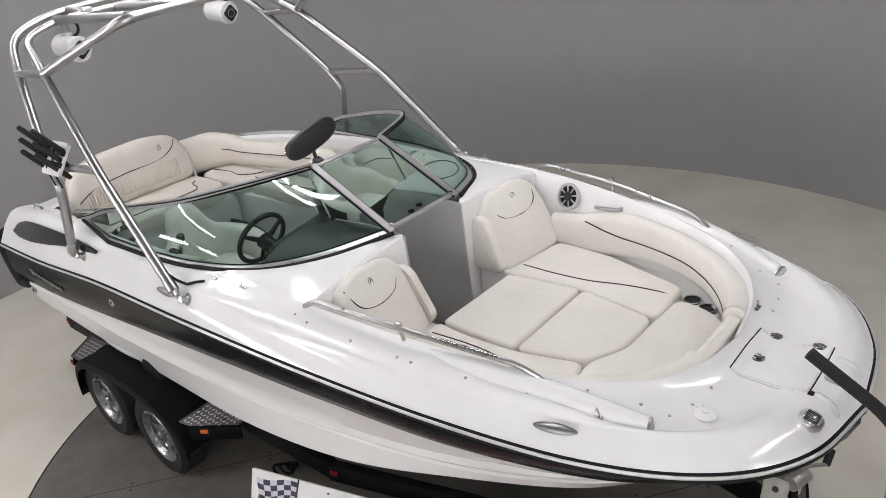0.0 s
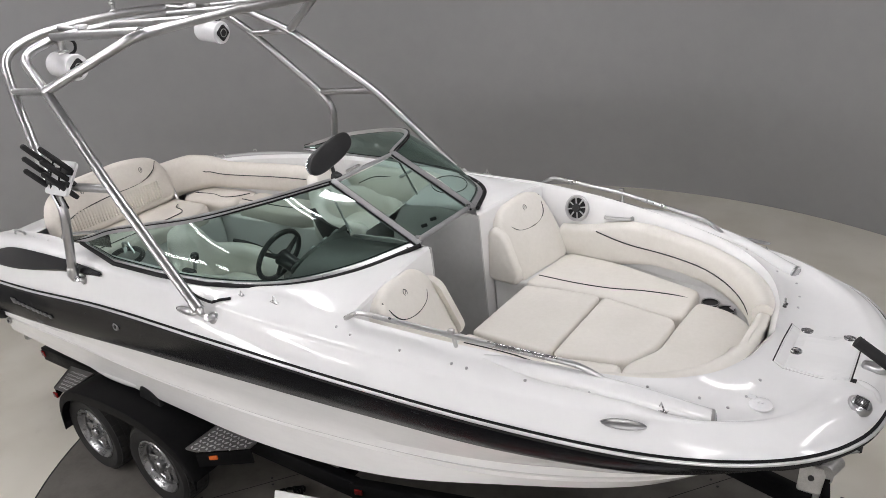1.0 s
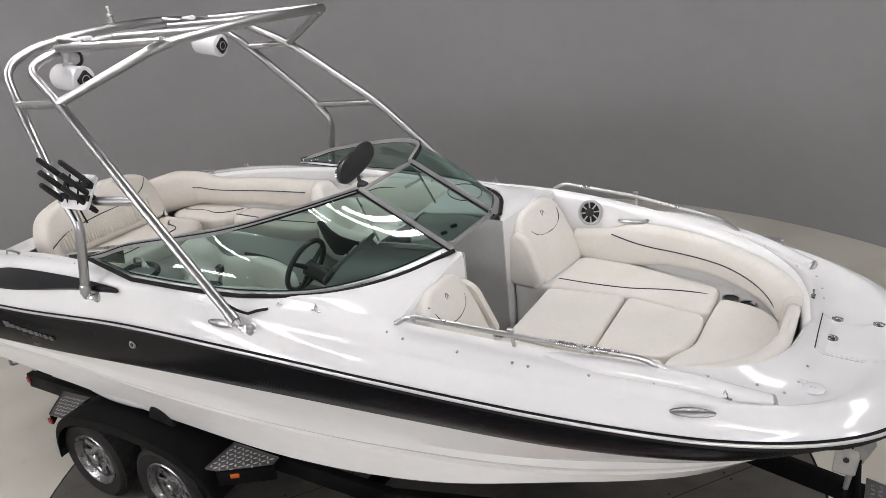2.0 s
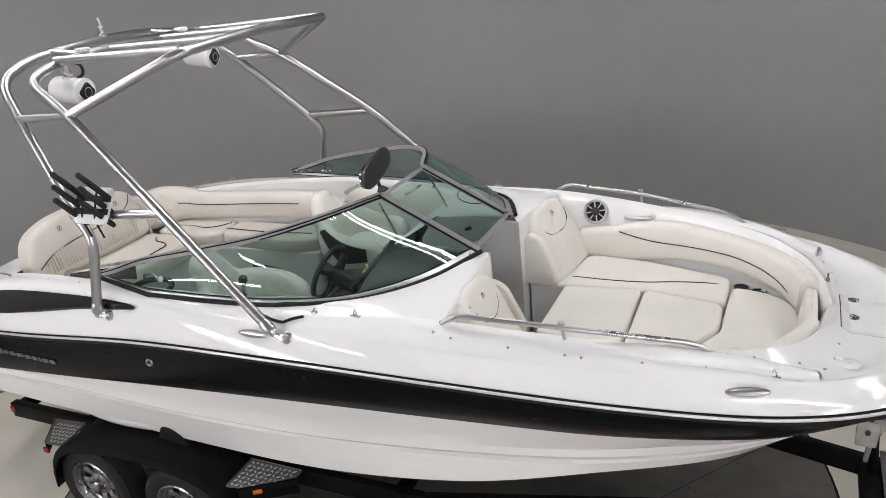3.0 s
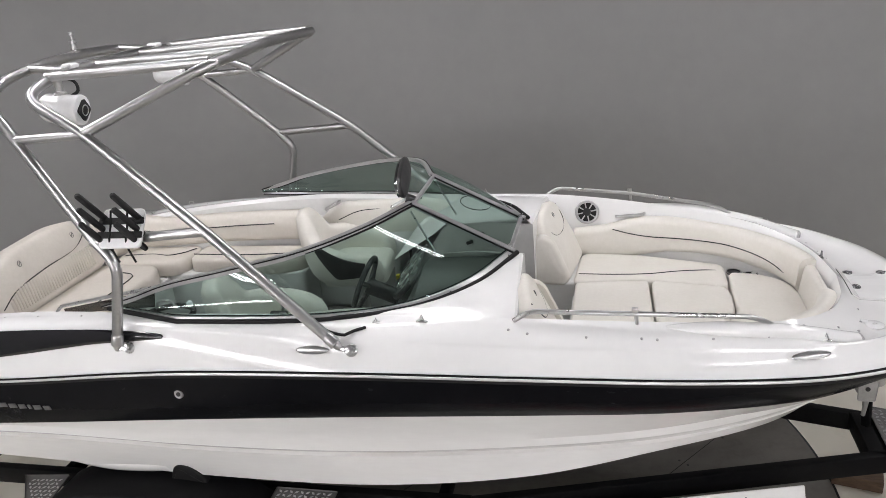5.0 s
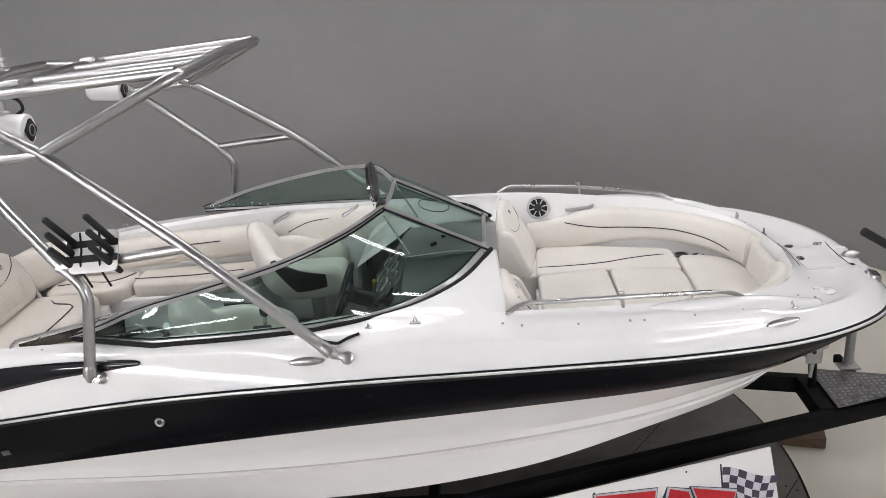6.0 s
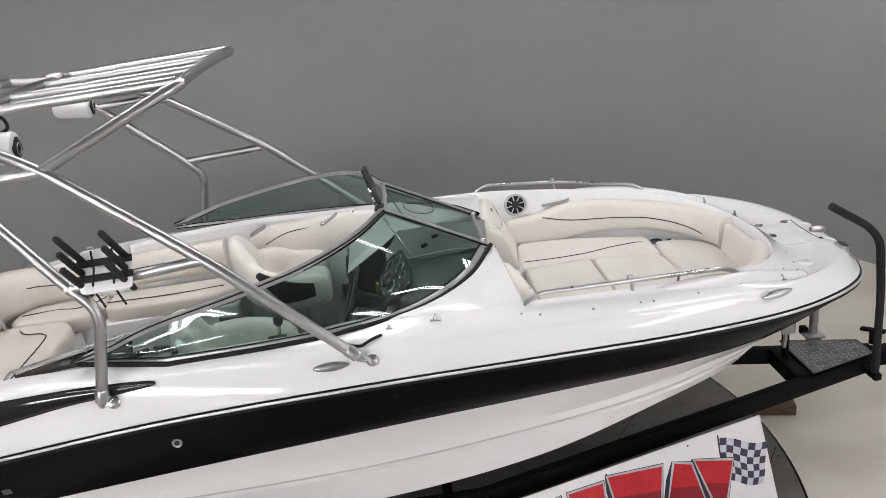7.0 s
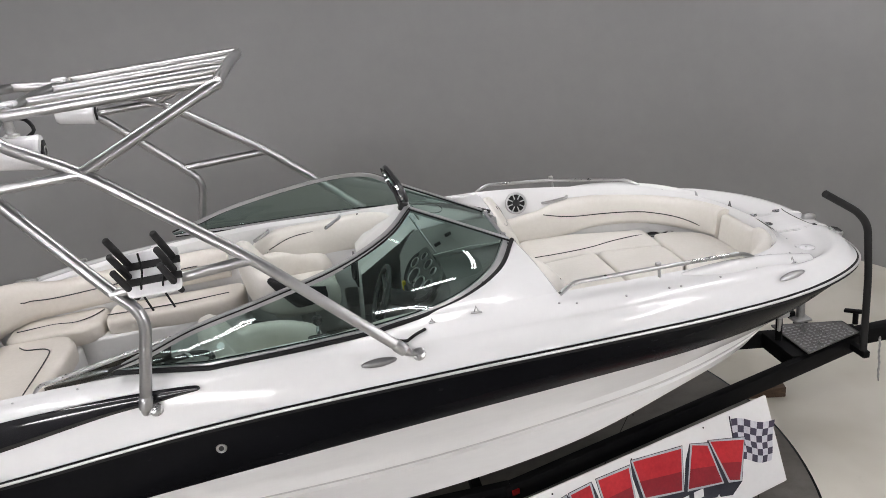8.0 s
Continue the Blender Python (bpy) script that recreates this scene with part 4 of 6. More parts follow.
    hook = [Vector((p.x, p.y, max(p.z, deck_at(p.x, p.y).z + 0.008))) for p in hook]
    part("cable_end", tube(hook, 0.0075, 8), RUBBER, boat, "loose black cable")
    # grab rails beside the after cockpit
    for s in (1,):
        pts = bend([(-1.78, s * -0.905, 1.795), (-1.74, s * -0.905, 1.845), (-1.10, s * -0.94, 1.985), (-1.03, s * -0.93, 1.98)], 0.04)
        part("cockpit_rail", tube(pts, 0.010, 8), CHROME, boat, "slim steel cockpit rail")
        bm = grid([[(-1.72, s * -0.905, 1.83), (-1.10, s * -0.938, 1.968)], [(-1.72, s * -0.905, 1.80), (-1.12, s * -0.938, 1.87)]])
        pane = part("wind_deflector", thick(bm, 0.004), SMOKE, boat, "smoked deflector strip", smooth=False)
        pane.visible_shadow = False
    # bow: hatch with hinges and latch, water cap, navigation light, roller slot
    q00, q10, q11, q01 = (2.487, -0.178), (2.782, -0.17), (2.776, 0.185), (2.487, 0.158)

    def hatch_at(u, v, lift):
        x = (q00[0] * (1 - u) + q10[0] * u) * (1 - v) + (q01[0] * (1 - u) + q11[0] * u) * v
        y = (q00[1] * (1 - u) + q10[1] * u) * (1 - v) + (q01[1] * (1 - u) + q11[1] * u) * v
        return deck_at(x, y, lift)

    bm = grid([[hatch_at(0.03 + 0.94 * u, 0.03 + 0.94 * v, 0.004) for u in np.linspace(0, 1, 9)] for v in np.linspace(0, 1, 9)])
    part("locker_hatch", thick(bm, 0.006), GELCOAT, boat, "white anchor locker hatch", smooth=False)
    rim = [hatch_at(u, 0, 0.0) for u in np.linspace(0, 1, 9)] + [hatch_at(1, v, 0.0) for v in np.linspace(0, 1, 9)][1:] + [hatch_at(u, 1, 0.0) for u in np.linspace(1, 0, 9)][1:]
    part("hatch_gap", tube(rim, 0.0015, 6), PANEL, boat, "shallow gap round the hatch")
    part("hatch_slot", tube([hatch_at(0, v, 0.0) for v in np.linspace(0, 1, 9)], 0.003, 6), RUBBER, boat, "dark slot behind the hatch")
    part("hatch_slot", tube([hatch_at(1, v, 0.0) for v in np.linspace(0, 1, 9)], 0.003, 6), RUBBER, boat, "dark slot before the hatch")
    for x, y in ((2.552, 0.165), (2.724, 0.170)):
        c = deck_at(x, y, 0.002)
        bm = lathe([(0.024, 0), (0.024, 0.005), (0.02, 0.008), (0.006, 0.009)], Matrix.Translation(c), 16)
        add_block(bm, (0.05, 0.012, 0.012), Matrix.Translation(c) @ pose(0, 0, 0.006), 0.003)
        part("hatch_hinge", bm, HINGE, boat, "round steel hatch hinge")
    bm = lathe([(0.028, 0), (0.028, 0.005), (0.023, 0.009), (0.016, 0.004), (0.005, 0.004)], Matrix.Translation(deck_at(2.544, -0.027, 0.003)), 18)
    add_block(bm, (0.034, 0.012, 0.006), Matrix.Translation(deck_at(2.544, -0.027, 0.010)), 0.002)
    part("hatch_latch", bm, HINGE, boat, "round steel hatch latch")
    bm = lathe([(0.046, 0), (0.046, 0.005), (0.040, 0.009), (0.006, 0.010)], Matrix.Translation(deck_at(2.515, -0.475, 0.0)), 22)
    add_block(bm, (0.022, 0.008, 0.008), Matrix.Translation(deck_at(2.515, -0.475, 0.011)), 0.002)
    add_block(bm, (0.03, 0.026, 0.006), Matrix.Translation(deck_at(2.475, -0.445, 0.003)), 0.002)
    part("tank_cap", bm, POD, boat, "white tank cap")
    for y in (-0.30,):
        m = frame_on(deck_at(2.835, y, 0.002), (0, 1, 0), (0.30, 0.4 * y, 0.9))
        lamp = part("navigation_lamp", lathe([(0.046, -0.01), (0.046, 0.008), (0.040, 0.016), (0.034, 0.014)], m, 24), CHROME, boat, "chrome ringed bow lamp")
        part("lamp_lens", lathe([(0.035, 0.012), (0.028, 0.019), (0.012, 0.022)], m, 20), LENSCLEAR, lamp, "clear ribbed lens")
        bm = bmesh.new()
        for k in range(-3, 4):
            add_block(bm, (0.005, 0.05, 0.004), m @ pose(k * 0.008, 0, 0.021), 0.001, 1)
        tagged(part("lens_ribs", bm, PLASTIC, lamp), kind="stuff")
    # hollow for the anchor line, between two lips
    for y, e in ((-0.135, -0.165), (0.135, 0.12)):
        lip = [deck_at(x, y + (e - y) * k, -0.012) for k, x in zip((0, 0.4, 0.8, 1.0), (2.79, 2.83, 2.87, 2.90))]
        part("locker_lip", tube(catmull(lip, 10), [0.008, 0.017, 0.02, 0.021, 0.021, 0.02, 0.018, 0.015, 0.01, 0.004], 10), GELCOAT, boat, "raised moulded lip beside the bow roller")
    part("roller_slot", block((0.022, 0.03, 0.008), Matrix.Translation(deck_at(2.79, -0.155, 0.001)), 0.003), RUBBER, boat, "dark drain notch by the hatch")
    bm = pad([(-0.05, -0.022), (0.03, -0.026), (0.06, 0.0), (0.03, 0.026), (-0.05, 0.022)], 0.035, pose(2.845, -0.012, 1.585, 0, 6, 0), 0.015, 0.008, 0.02)
    part("bow_light", bm, CHROME, boat, "chrome bullet bow light")
    # bow eye
    ring = [Vector((2.655 + 0.03 * math.cos(a), 0, 0.955 + 0.035 * math.sin(a))) for a in np.linspace(0, 2 * math.pi, 17)]
    part("bow_eye", tube(ring, 0.008, 8), GALV, boat, "steel bow eye")
    # stern cleats
    for y in (-0.83, 0.83):
        p = deck_at(-2.38, y * 1.08, 0.004)
        part("stern_handle", tube(bend([p + Vector((-0.08, 0, -0.01)), p + Vector((-0.065, 0, 0.022)), p + Vector((0.065, 0, 0.022)), p + Vector((0.08, 0, -0.01))], 0.02), 0.008, 8), CHROME, boat, "steel stern handle")
    part("port_handle", tube(bend([(-2.035, 1.0, 1.80), (-2.03, 1.0, 1.815), (-2.0, 1.0, 1.815), (-1.995, 1.0, 1.80)], 0.005), 0.005, 8), CHROME, boat)


build_fittings()


# ------------------------------------------------------------ helm and consoles under the glass
def build_helm():
    # dashes: from the foot of the glass up to a ridge, then down to the knees
    foot = catmull(GLASS_FOOT[2:], 60)
    fy, fx, fz = foot[:, 1], foot[:, 0], foot[:, 2]
    for s in (1, -1):
        rows = [[] for _ in range(7)]
        for y in np.linspace(-0.985, -0.251, 21):
            x0, z0 = np.interp(y, fy, fx) - 0.02, np.interp(y, fy, fz) - 0.012
            ridge = min(0.285 if s == 1 else 0.235, x0 - 0.05)
            if s == 1:
                top = 1.945 - 0.09 * min(1.2, abs(y + 0.52) / 0.30) ** 2
            else:
                top = 1.925 - 0.05 * min(1.3, abs(y + 0.55) / 0.35) ** 2
            pts = [(x0, z0), (x0 * 0.65 + ridge * 0.35, z0 + (top - z0) * 0.6), (ridge + 0.02, top - 0.004), (ridge - 0.01, top), (ridge - 0.035, top - 0.03), (ridge - 0.12, 1.74), (ridge - 0.17, 1.05)]
            if s == -1:
                pts[4:] = [(ridge - 0.10, top - 0.07), (-0.145, 1.64), (-0.185, 1.05)]
            for r, (x, z) in zip(rows, pts):
                r.append((x, s * y, z))
        part("dash" if s == 1 else "port_console", grid(rows), DASH if s == 1 else LINER, boat, "dark grey helm dash" if s == 1 else "off-white passenger console", angle=50)
    face = frame_on(Vector((0.19, -0.46, 1.872)), (0, 1, 0), (-0.72, -0.10, 0.69))
    hood = part("gauge_panel", pad([(-0.20, -0.10), (0.20, -0.10), (0.215, 0.0), (0.17, 0.09), (0.08, 0.135), (-0.08, 0.135), (-0.17, 0.09), (-0.215, 0.0)], 0.02, face, 0.010, 0.001, 0.06), DASH, boat, "dark grey gauge panel")
    part("gauge_hood", tube([face @ Vector((0.212 * math.cos(a), 0.02 + 0.122 * math.sin(a), 0.012)) for a in np.linspace(-0.5, math.pi + 0.5, 33)], 0.017, 8), PLASTIC, hood, "black padded hood")
    dome = [[face @ Vector((k * 0.212 * math.cos(a), 0.015 + k * 0.122 * math.sin(a), 0.012 - d)) for a in np.linspace(0, 2 * math.pi, 28, False)] for k, d in ((1.0, 0.0), (0.99, 0.05), (0.93, 0.11), (0.80, 0.16), (0.55, 0.20), (0.2, 0.215))]
    part("gauge_pod", grid(dome, True), DASH, hood, "dark grey moulded pod")
    for u, v, r in ((-0.145, 0.01, 0.034), (-0.055, 0.055, 0.052), (0.06, 0.055, 0.052), (0.15, 0.01, 0.034), (-0.10, -0.06, 0.026), (0.0, -0.055, 0.034), (0.10, -0.06, 0.026)):
        m = face @ pose(u, v, 0.020)
        part("dial", lathe([(r, -0.010), (r, 0.006), (r * 0.94, 0.011), (r * 0.86, 0.005), (r * 0.1, 0.005)], m, 20), CHROME, hood, "chrome ringed dial")
        part("dial_face", lathe([(r * 0.82, 0.005), (r * 0.80, 0.007), (0.003, 0.0075)], m, 18), PLASTIC, hood, "black dial face")
    ring = [Vector((0.37 + 0.10 * math.cos(a), 0.53 + 0.13 * math.sin(a), 1.932 - 0.10 * 0.25 * math.cos(a))) for a in np.linspace(0, 2 * math.pi, 25)]
    part("console_lid_seam", tube(ring, 0.003, 6, False), PIPING, boat, "dark oval lid seam")
    part("key_tag", block((0.02, 0.03, 0.06), pose(0.07, -0.38, 1.79), 0.006), YELLOW, boat, "yellow key tag")
    # wheel
    c, n = Vector((-0.07, -0.55, 1.835)), Vector((-0.93, 0.0, 0.37)).normalized()
    m = frame_on(c, (0, 1, 0), n)
    ring = [m @ Vector((0.155 * math.cos(a), 0.155 * math.sin(a), 0)) for a in np.linspace(0, 2 * math.pi, 33)]
    wheel = part("steering_wheel", tube(ring, 0.015, 10, False), PLASTIC, boat, "black three-spoke steering wheel")
    for a in (90, 210, 330):
        d = Vector((math.cos(radians(a)), math.sin(radians(a)), 0))
        part("spoke", tube([m @ (d * 0.02 + Vector((0, 0, -0.03))), m @ (d * 0.16)], [0.018, 0.010], 8), PLASTIC, wheel)
    part("wheel_hub", lathe([(0.045, -0.05), (0.05, -0.02), (0.035, -0.01), (0.01, -0.008)], m, 18), PLASTIC, wheel)
    part("steering_column", tube([c + n * -0.04, c + n * -0.20], 0.045, 12), PLASTIC, boat)
    # throttle and starboard side panel
    lever = part("throttle_box", block((0.10, 0.04, 0.10), pose(-0.43, -0.90, 1.79), 0.015), PLASTIC, boat, "black throttle box")
    part("throttle_lever", tube([(-0.43, -0.87, 1.80), (-0.42, -0.85, 1.88)], 0.010, 8), CHROME, lever)
    part("throttle_grip", lathe([(0.012, -0.02), (0.024, -0.005), (0.024, 0.02), (0.012, 0.03)], pose(-0.42, -0.85, 1.89), 12), PLASTIC, lever)
    m = frame_on(Vector((-0.875, -0.985, 1.918)), (1, 0, 0), (0, -0.9, 0.3))
    part("round_sticker", lathe([(0.018, 0), (0.018, 0.002), (0.002, 0.0025)], m, 20), POD, boat, "round white sticker")
    loop = [Vector((-1.12 + 0.17 * math.cos(a), -0.86 + 0.05 * math.sin(a), 1.775 + 0.035 * math.sin(a) + 0.03 * math.cos(a))) for a in np.linspace(0, 2 * math.pi, 33)]
    pocket = part("side_pocket", grid([loop[:-1], [p + Vector((0, 0.0, -0.07)) + (Vector((-1.12, -0.86, 1.775)) - p) * 0.2 for p in loop[:-1]]], True), LINER, boat, "off-white moulded side pocket")
    part("pocket_rim", tube(loop, 0.016, 8, False), PLASTIC, pocket, "black pocket rim")
    part("pocket_rail", tube(bend([(-1.20, -0.82, 1.79), (-1.18, -0.83, 1.85), (-1.08, -0.85, 1.87), (-1.04, -0.85, 1.81)], 0.03), 0.008, 8), CHROME, pocket, "small steel loop")
    # port glove box with latches, and speaker in the console
    for x, z in ((0.37, 1.77), (0.445, 1.825)):
        part("panel_latch", block((0.045, 0.03, 0.022), pose(x, 0.235, z, 0, -20, 0), 0.006), PLASTIC, boat, "black panel latch")
    part("speaker_plate", block((0.21, 0.20, 0.012), frame_on(Vector((-0.168, 0.72, 1.50)), (0, 1, 0), (-0.97, -0.1, 0.12)), 0.004), PLASTIC, boat, "square grey speaker plate")
    speaker_at(Vector((-0.178, 0.719, 1.501)), Vector((-0.97, -0.1, 0.12)), 0.08, "dark")


def speaker_at(p, n, r, look_kind="chrome"):
    m = frame_on(p, (1, 0, 0.01) if abs(n.x) < 0.5 else (0, 1, 0), n)
    sp = part("speaker", lathe([(r, -0.02), (r, 0.006), (r * 0.93, 0.012), (r * 0.80, 0.010), (r * 0.79, -0.004), (0.01, -0.006)], m, 30), FRAMEALU if look_kind == "chrome" else PLASTIC, boat, "round speaker with a spoked chrome grille" if look_kind == "chrome" else "round black speaker")
    part("cone", lathe([(r * 0.785, -0.003), (r * 0.5, -0.002), (r * 0.3, 0.0), (0.005, 0.002)], m, 24), FOAM, sp, "black speaker cone")
    if look_kind == "chrome":
        part("grille_hub", lathe([(r * 0.34, 0.0), (r * 0.34, 0.012), (r * 0.26, 0.015), (0.004, 0.015)], m, 20), PLASTIC, sp, "black grille hub")
        for k in range(8):
            a = 2 * math.pi * k / 8 + 0.2
            part("grille_spoke", block((r * 0.46, r * 0.10, 0.008), m @ pose(0, 0, 0.004, 0, 0, math.degrees(a)) @ pose(r * 0.56, 0, 0), 0.002), FRAMEALU, sp)


build_helm()
speaker_at(Vector((1.076, 0.872, 1.736)), Vector((-0.10, -0.93, 0.36)), 0.082)
for _s in (1, -1):
    part("inner_handle", tube(catmull([(1.27, _s * 0.865, 1.708), (1.285, _s * 0.84, 1.712), (1.36, _s * 0.828, 1.722), (1.44, _s * 0.812, 1.735), (1.455, _s * 0.835, 1.738)], 12), 0.011, 8), CHROME, boat, "steel grab handle")
for _a, _b in (((-0.83, 0.885, 1.775), (-0.73, 0.9, 1.83)), ((-0.33, 0.915, 1.775), (-0.22, 0.925, 1.84))):
    part("side_handle", tube(bend([_a, Vector(_a) + Vector((0, -0.03, 0.01)), Vector(_b) + Vector((0, -0.03, 0)), _b], 0.02), 0.013, 8), CHROME, boat, "steel side handle")


# ------------------------------------------------------------ upholstery
def cushion(name, bm, mat, label, group, category="cushion"):
    return solo(name, bm, mat, label, category, group, angle=70)


def piping(parent, pts, r=0.004):
    return part("piping", tube(catmull(pts, 24), r, 6), PIPING, parent, "black piping")


def emblem(parent, p, n, x=(0, 1, 0)):
    """A small oval stitched badge, kept as a plain ring."""
    m = frame_on(Vector(p), x, n)
    ring = [m @ Vector((0.014 * math.cos(a), 0.020 * math.sin(a), 0)) for a in np.linspace(0, 2 * math.pi, 17)]
    bm = tube(ring, 0.002, 6, False)
    add_tube(bm, [m @ Vector((-0.006, -0.010, 0)), m @ Vector((0.006, 0.010, 0))], 0.002, 6)
    return part("badge", bm, DASH, parent, "small oval grey badge")


def build_bow_seats():
    G = "bow cockpit cushions"
    z = 1.37
    c = cushion("seat_cushion", pad([(1.0, 0.30), (1.04, 0.79), (1.4, 0.76), (1.945, 0.60), (1.94, 0.262), (1.5, 0.343), (1.2, 0.325)], 0.10, pose(0, 0, z), 0.022, 0.0, [0.05, 0.085, 0.085, 0.06, 0.05, 0.085, 0.085]), VINYL, "long cream vinyl port bow seat cushion", G)
    piping(c, [(1.035, 0.425, z + 0.100), (1.26, 0.418, z + 0.101), (1.47, 0.432, z + 0.101), (1.65, 0.475, z + 0.101), (1.82, 0.496, z + 0.101), (1.93, 0.50, z + 0.094)])
    c = cushion("seat_cushion", pad([(1.0, -0.30), (1.04, -0.79), (1.4, -0.76), (1.90, -0.61), (1.846, -0.24), (1.5, -0.32), (1.2, -0.325)], 0.10, pose(0, 0, z), 0.022, 0.0, [0.05, 0.085, 0.085, 0.05, 0.05, 0.085, 0.085]), VINYL, "long cream vinyl starboard bow seat cushion", G)
    piping(c, [(1.05, -0.405, z + 0.100), (1.25, -0.395, z + 0.101), (1.40, -0.40, z + 0.101), (1.55, -0.43, z + 0.101), (1.7, -0.52, z + 0.101), (1.78, -0.60, z + 0.099)])
    cushion("filler_cushion", pad([(1.02, -0.29), (1.485, -0.31), (1.47, 0.335), (1.2, 0.315), (1.02, 0.29)], 0.10, pose(0, 0, z + 0.003), 0.02, 0.008, 0.03), VINYL, "square cream vinyl filler cushion", G)
    cushion("filler_cushion", pad([(1.50, -0.31), (1.84, -0.23), (1.935, -0.05), (1.94, 0.14), (1.925, 0.255), (1.488, 0.335)], 0.10, pose(0, 0, z + 0.003), 0.02, 0.008, 0.05), VINYL, "rounded cream vinyl filler cushion", G)
    cushion("seat_cushion", pad([(1.853, -0.235), (1.948, -0.05), (1.948, 0.15), (1.95, 0.27), (1.96, 0.478), (2.15, 0.45), (2.29, 0.33), (2.35, 0.0), (2.32, -0.36), (2.14, -0.54), (1.91, -0.63)], 0.10, pose(0, 0, z + 0.002), 0.02, 0.0, [0.05, 0.05, 0.05, 0.05, 0.05, 0.085, 0.085, 0.085, 0.085, 0.085, 0.06]), VINYL, "cream vinyl bow point cushion", G)
    base = pad([(1.0, -0.82), (1.5, -0.74), (1.95, -0.58), (2.2, -0.38), (2.33, 0.0), (2.2, 0.38), (1.95, 0.58), (1.5, 0.74), (1.0, 0.82)], 0.16, pose(0, 0, 1.205), 0.01, 0, 0.05)
    part("bow_seat_base", base, LINER, boat, "off-white moulded seat base")
    for s in (1, -1):
        part("backrest_base", pad([(0.79, s * 0.30), (1.03, s * 0.31), (1.03, s * 0.82), (0.79, s * 0.84)], 0.40, pose(0, 0, 1.06), 0.02, 0, 0.03), LINER, boat, "off-white moulded backrest base")
        # backrests
        x = Vector((0.1509, s * 0.9885, 0.0066))
        nrm = Vector((0.896, s * -0.14, 0.421)).normalized()
        m = frame_on(Vector((0.973, s * 0.33, 1.477)) - nrm * 0.10, x, nrm)
        ys = 1 if (m.to_3x3() @ Vector((0, 1, 0))).z > 0 else -1
        poly = [(0.0, ys * -0.03), (0.462, ys * -0.03), (0.495, ys * 0.09), (0.475, ys * 0.29), (0.435, ys * 0.415), (0.33, ys * 0.455), (0.08, ys * 0.44), (0.0, ys * 0.37), (-0.015, ys * 0.2)]
        c = cushion("backrest_cushion", pad(poly, 0.105, m, 0.035, 0.015, 0.05), VINYL, "cream vinyl bow backrest with black piping and oval badge", G)
        pts = [m @ Vector((u, ys * v, w)) for u, v, w in ((0.05, 0.365, 0.098), (0.085, 0.30, 0.108), (0.14, 0.258, 0.113), (0.25, 0.245, 0.117), (0.345, 0.265, 0.113), (0.395, 0.31, 0.110), (0.418, 0.40, 0.095))]
        piping(c, pts)
        emblem(c, m @ Vector((0.248, ys * 0.365, 0.112)), nrm, x)
        # narrow pad on the walkway side
        m2 = frame_on(Vector((0.76, s * 0.335, 1.45)), (1, s * -0.04, 0), (-0.05, -s, 0.08))
        ys = 1 if (m2.to_3x3() @ Vector((0, 1, 0))).z > 0 else -1
        poly = [(0.0, 0.0), (0.20, ys * -0.005), (0.235, ys * 0.05), (0.13, ys * 0.30), (0.05, ys * 0.335), (0.01, ys * 0.30)]
        cushion("side_bolster", pad(poly, 0.055, m2, 0.03, 0.008, 0.05), VINYL, "narrow cream vinyl side bolster by the walkway", G)
        # long bolster round the side: its top edge rolls up, its lower edge lifts over a tray
        way = catmull([(0.99, 0.815), (1.25, 0.805), (1.45, 0.785), (1.7, 0.735), (1.95, 0.65), (2.12, 0.55), (2.25, 0.42), (2.325, 0.27), (2.335, 0.20)], 41)
        rows, inn = [], []
        for k, (u, v) in enumerate(way):
            d = Vector((*(way[min(k + 1, 40)] - way[max(k - 1, 0)]), 0)).normalized()
            inw = Vector((d.y, -d.x, 0))
            zt = np.interp(u, [0.99, 1.2, 1.33, 1.45, 1.6, 1.8, 2.0, 2.2, 2.34], [1.628, 1.655, 1.695, 1.722, 1.728, 1.715, 1.70, 1.685, 1.675])
            zb = np.interp(u, [0.99, 1.35, 1.45, 1.6, 1.8, 2.0, 2.2, 2.34], [1.44, 1.44, 1.465, 1.497, 1.508, 1.50, 1.475, 1.46])
            p = Vector((u, v, 0))
            prof = [(-0.045, zb + 0.01), (0.005, zb - 0.004), (0.032, zb + 0.012), (0.042, zb + 0.04), (0.036, zb * 0.5 + zt * 0.5), (0.030, zt - 0.04), (0.018, zt - 0.015), (-0.002, zt), (-0.03, zt + 0.004), (-0.06, zt - 0.012)]
            rows.append([((p + inw * o).x, s * (p + inw * o).y, z) for o, z in prof])
            zp = np.interp(u, [1.24, 1.33, 1.45, 1.6, 1.75, 1.95, 2.12, 2.25, 2.3], [1.65, 1.625, 1.603, 1.602, 1.605, 1.60, 1.58, 1.545, 1.52])
            q = p + inw * 0.037
            if 1.24 < u < 2.30:
                inn.append((q.x, s * q.y, zp))
        bm = bmesh.new()
        vs = add_grid(bm, rows, True)
        bm.faces.new(vs[0][::-1])
        bm.faces.new(vs[-1])
        c = cushion("side_cushion", bm, VINYL, "long cream vinyl side bolster with a black piping line", G)
        piping(c, inn[::3] + inn[-1:])
        # moulded tray under the bolster, with cup holders
        rows = []
        for k, (u, v) in enumerate(way):
            if u < 1.22:
                continue
            d = Vector((*(way[min(k + 1, 40)] - way[max(k - 1, 0)]), 0)).normalized()
            inw = Vector((d.y, -d.x, 0))
            p = Vector((u, v, 0))
            rows.append([((p + inw * o).x, s * (p + inw * o).y, zz) for o, zz in ((0.22, 1.385), (0.13, 1.395), (0.03, 1.408), (-0.015, 1.455), (-0.035, 1.53))])
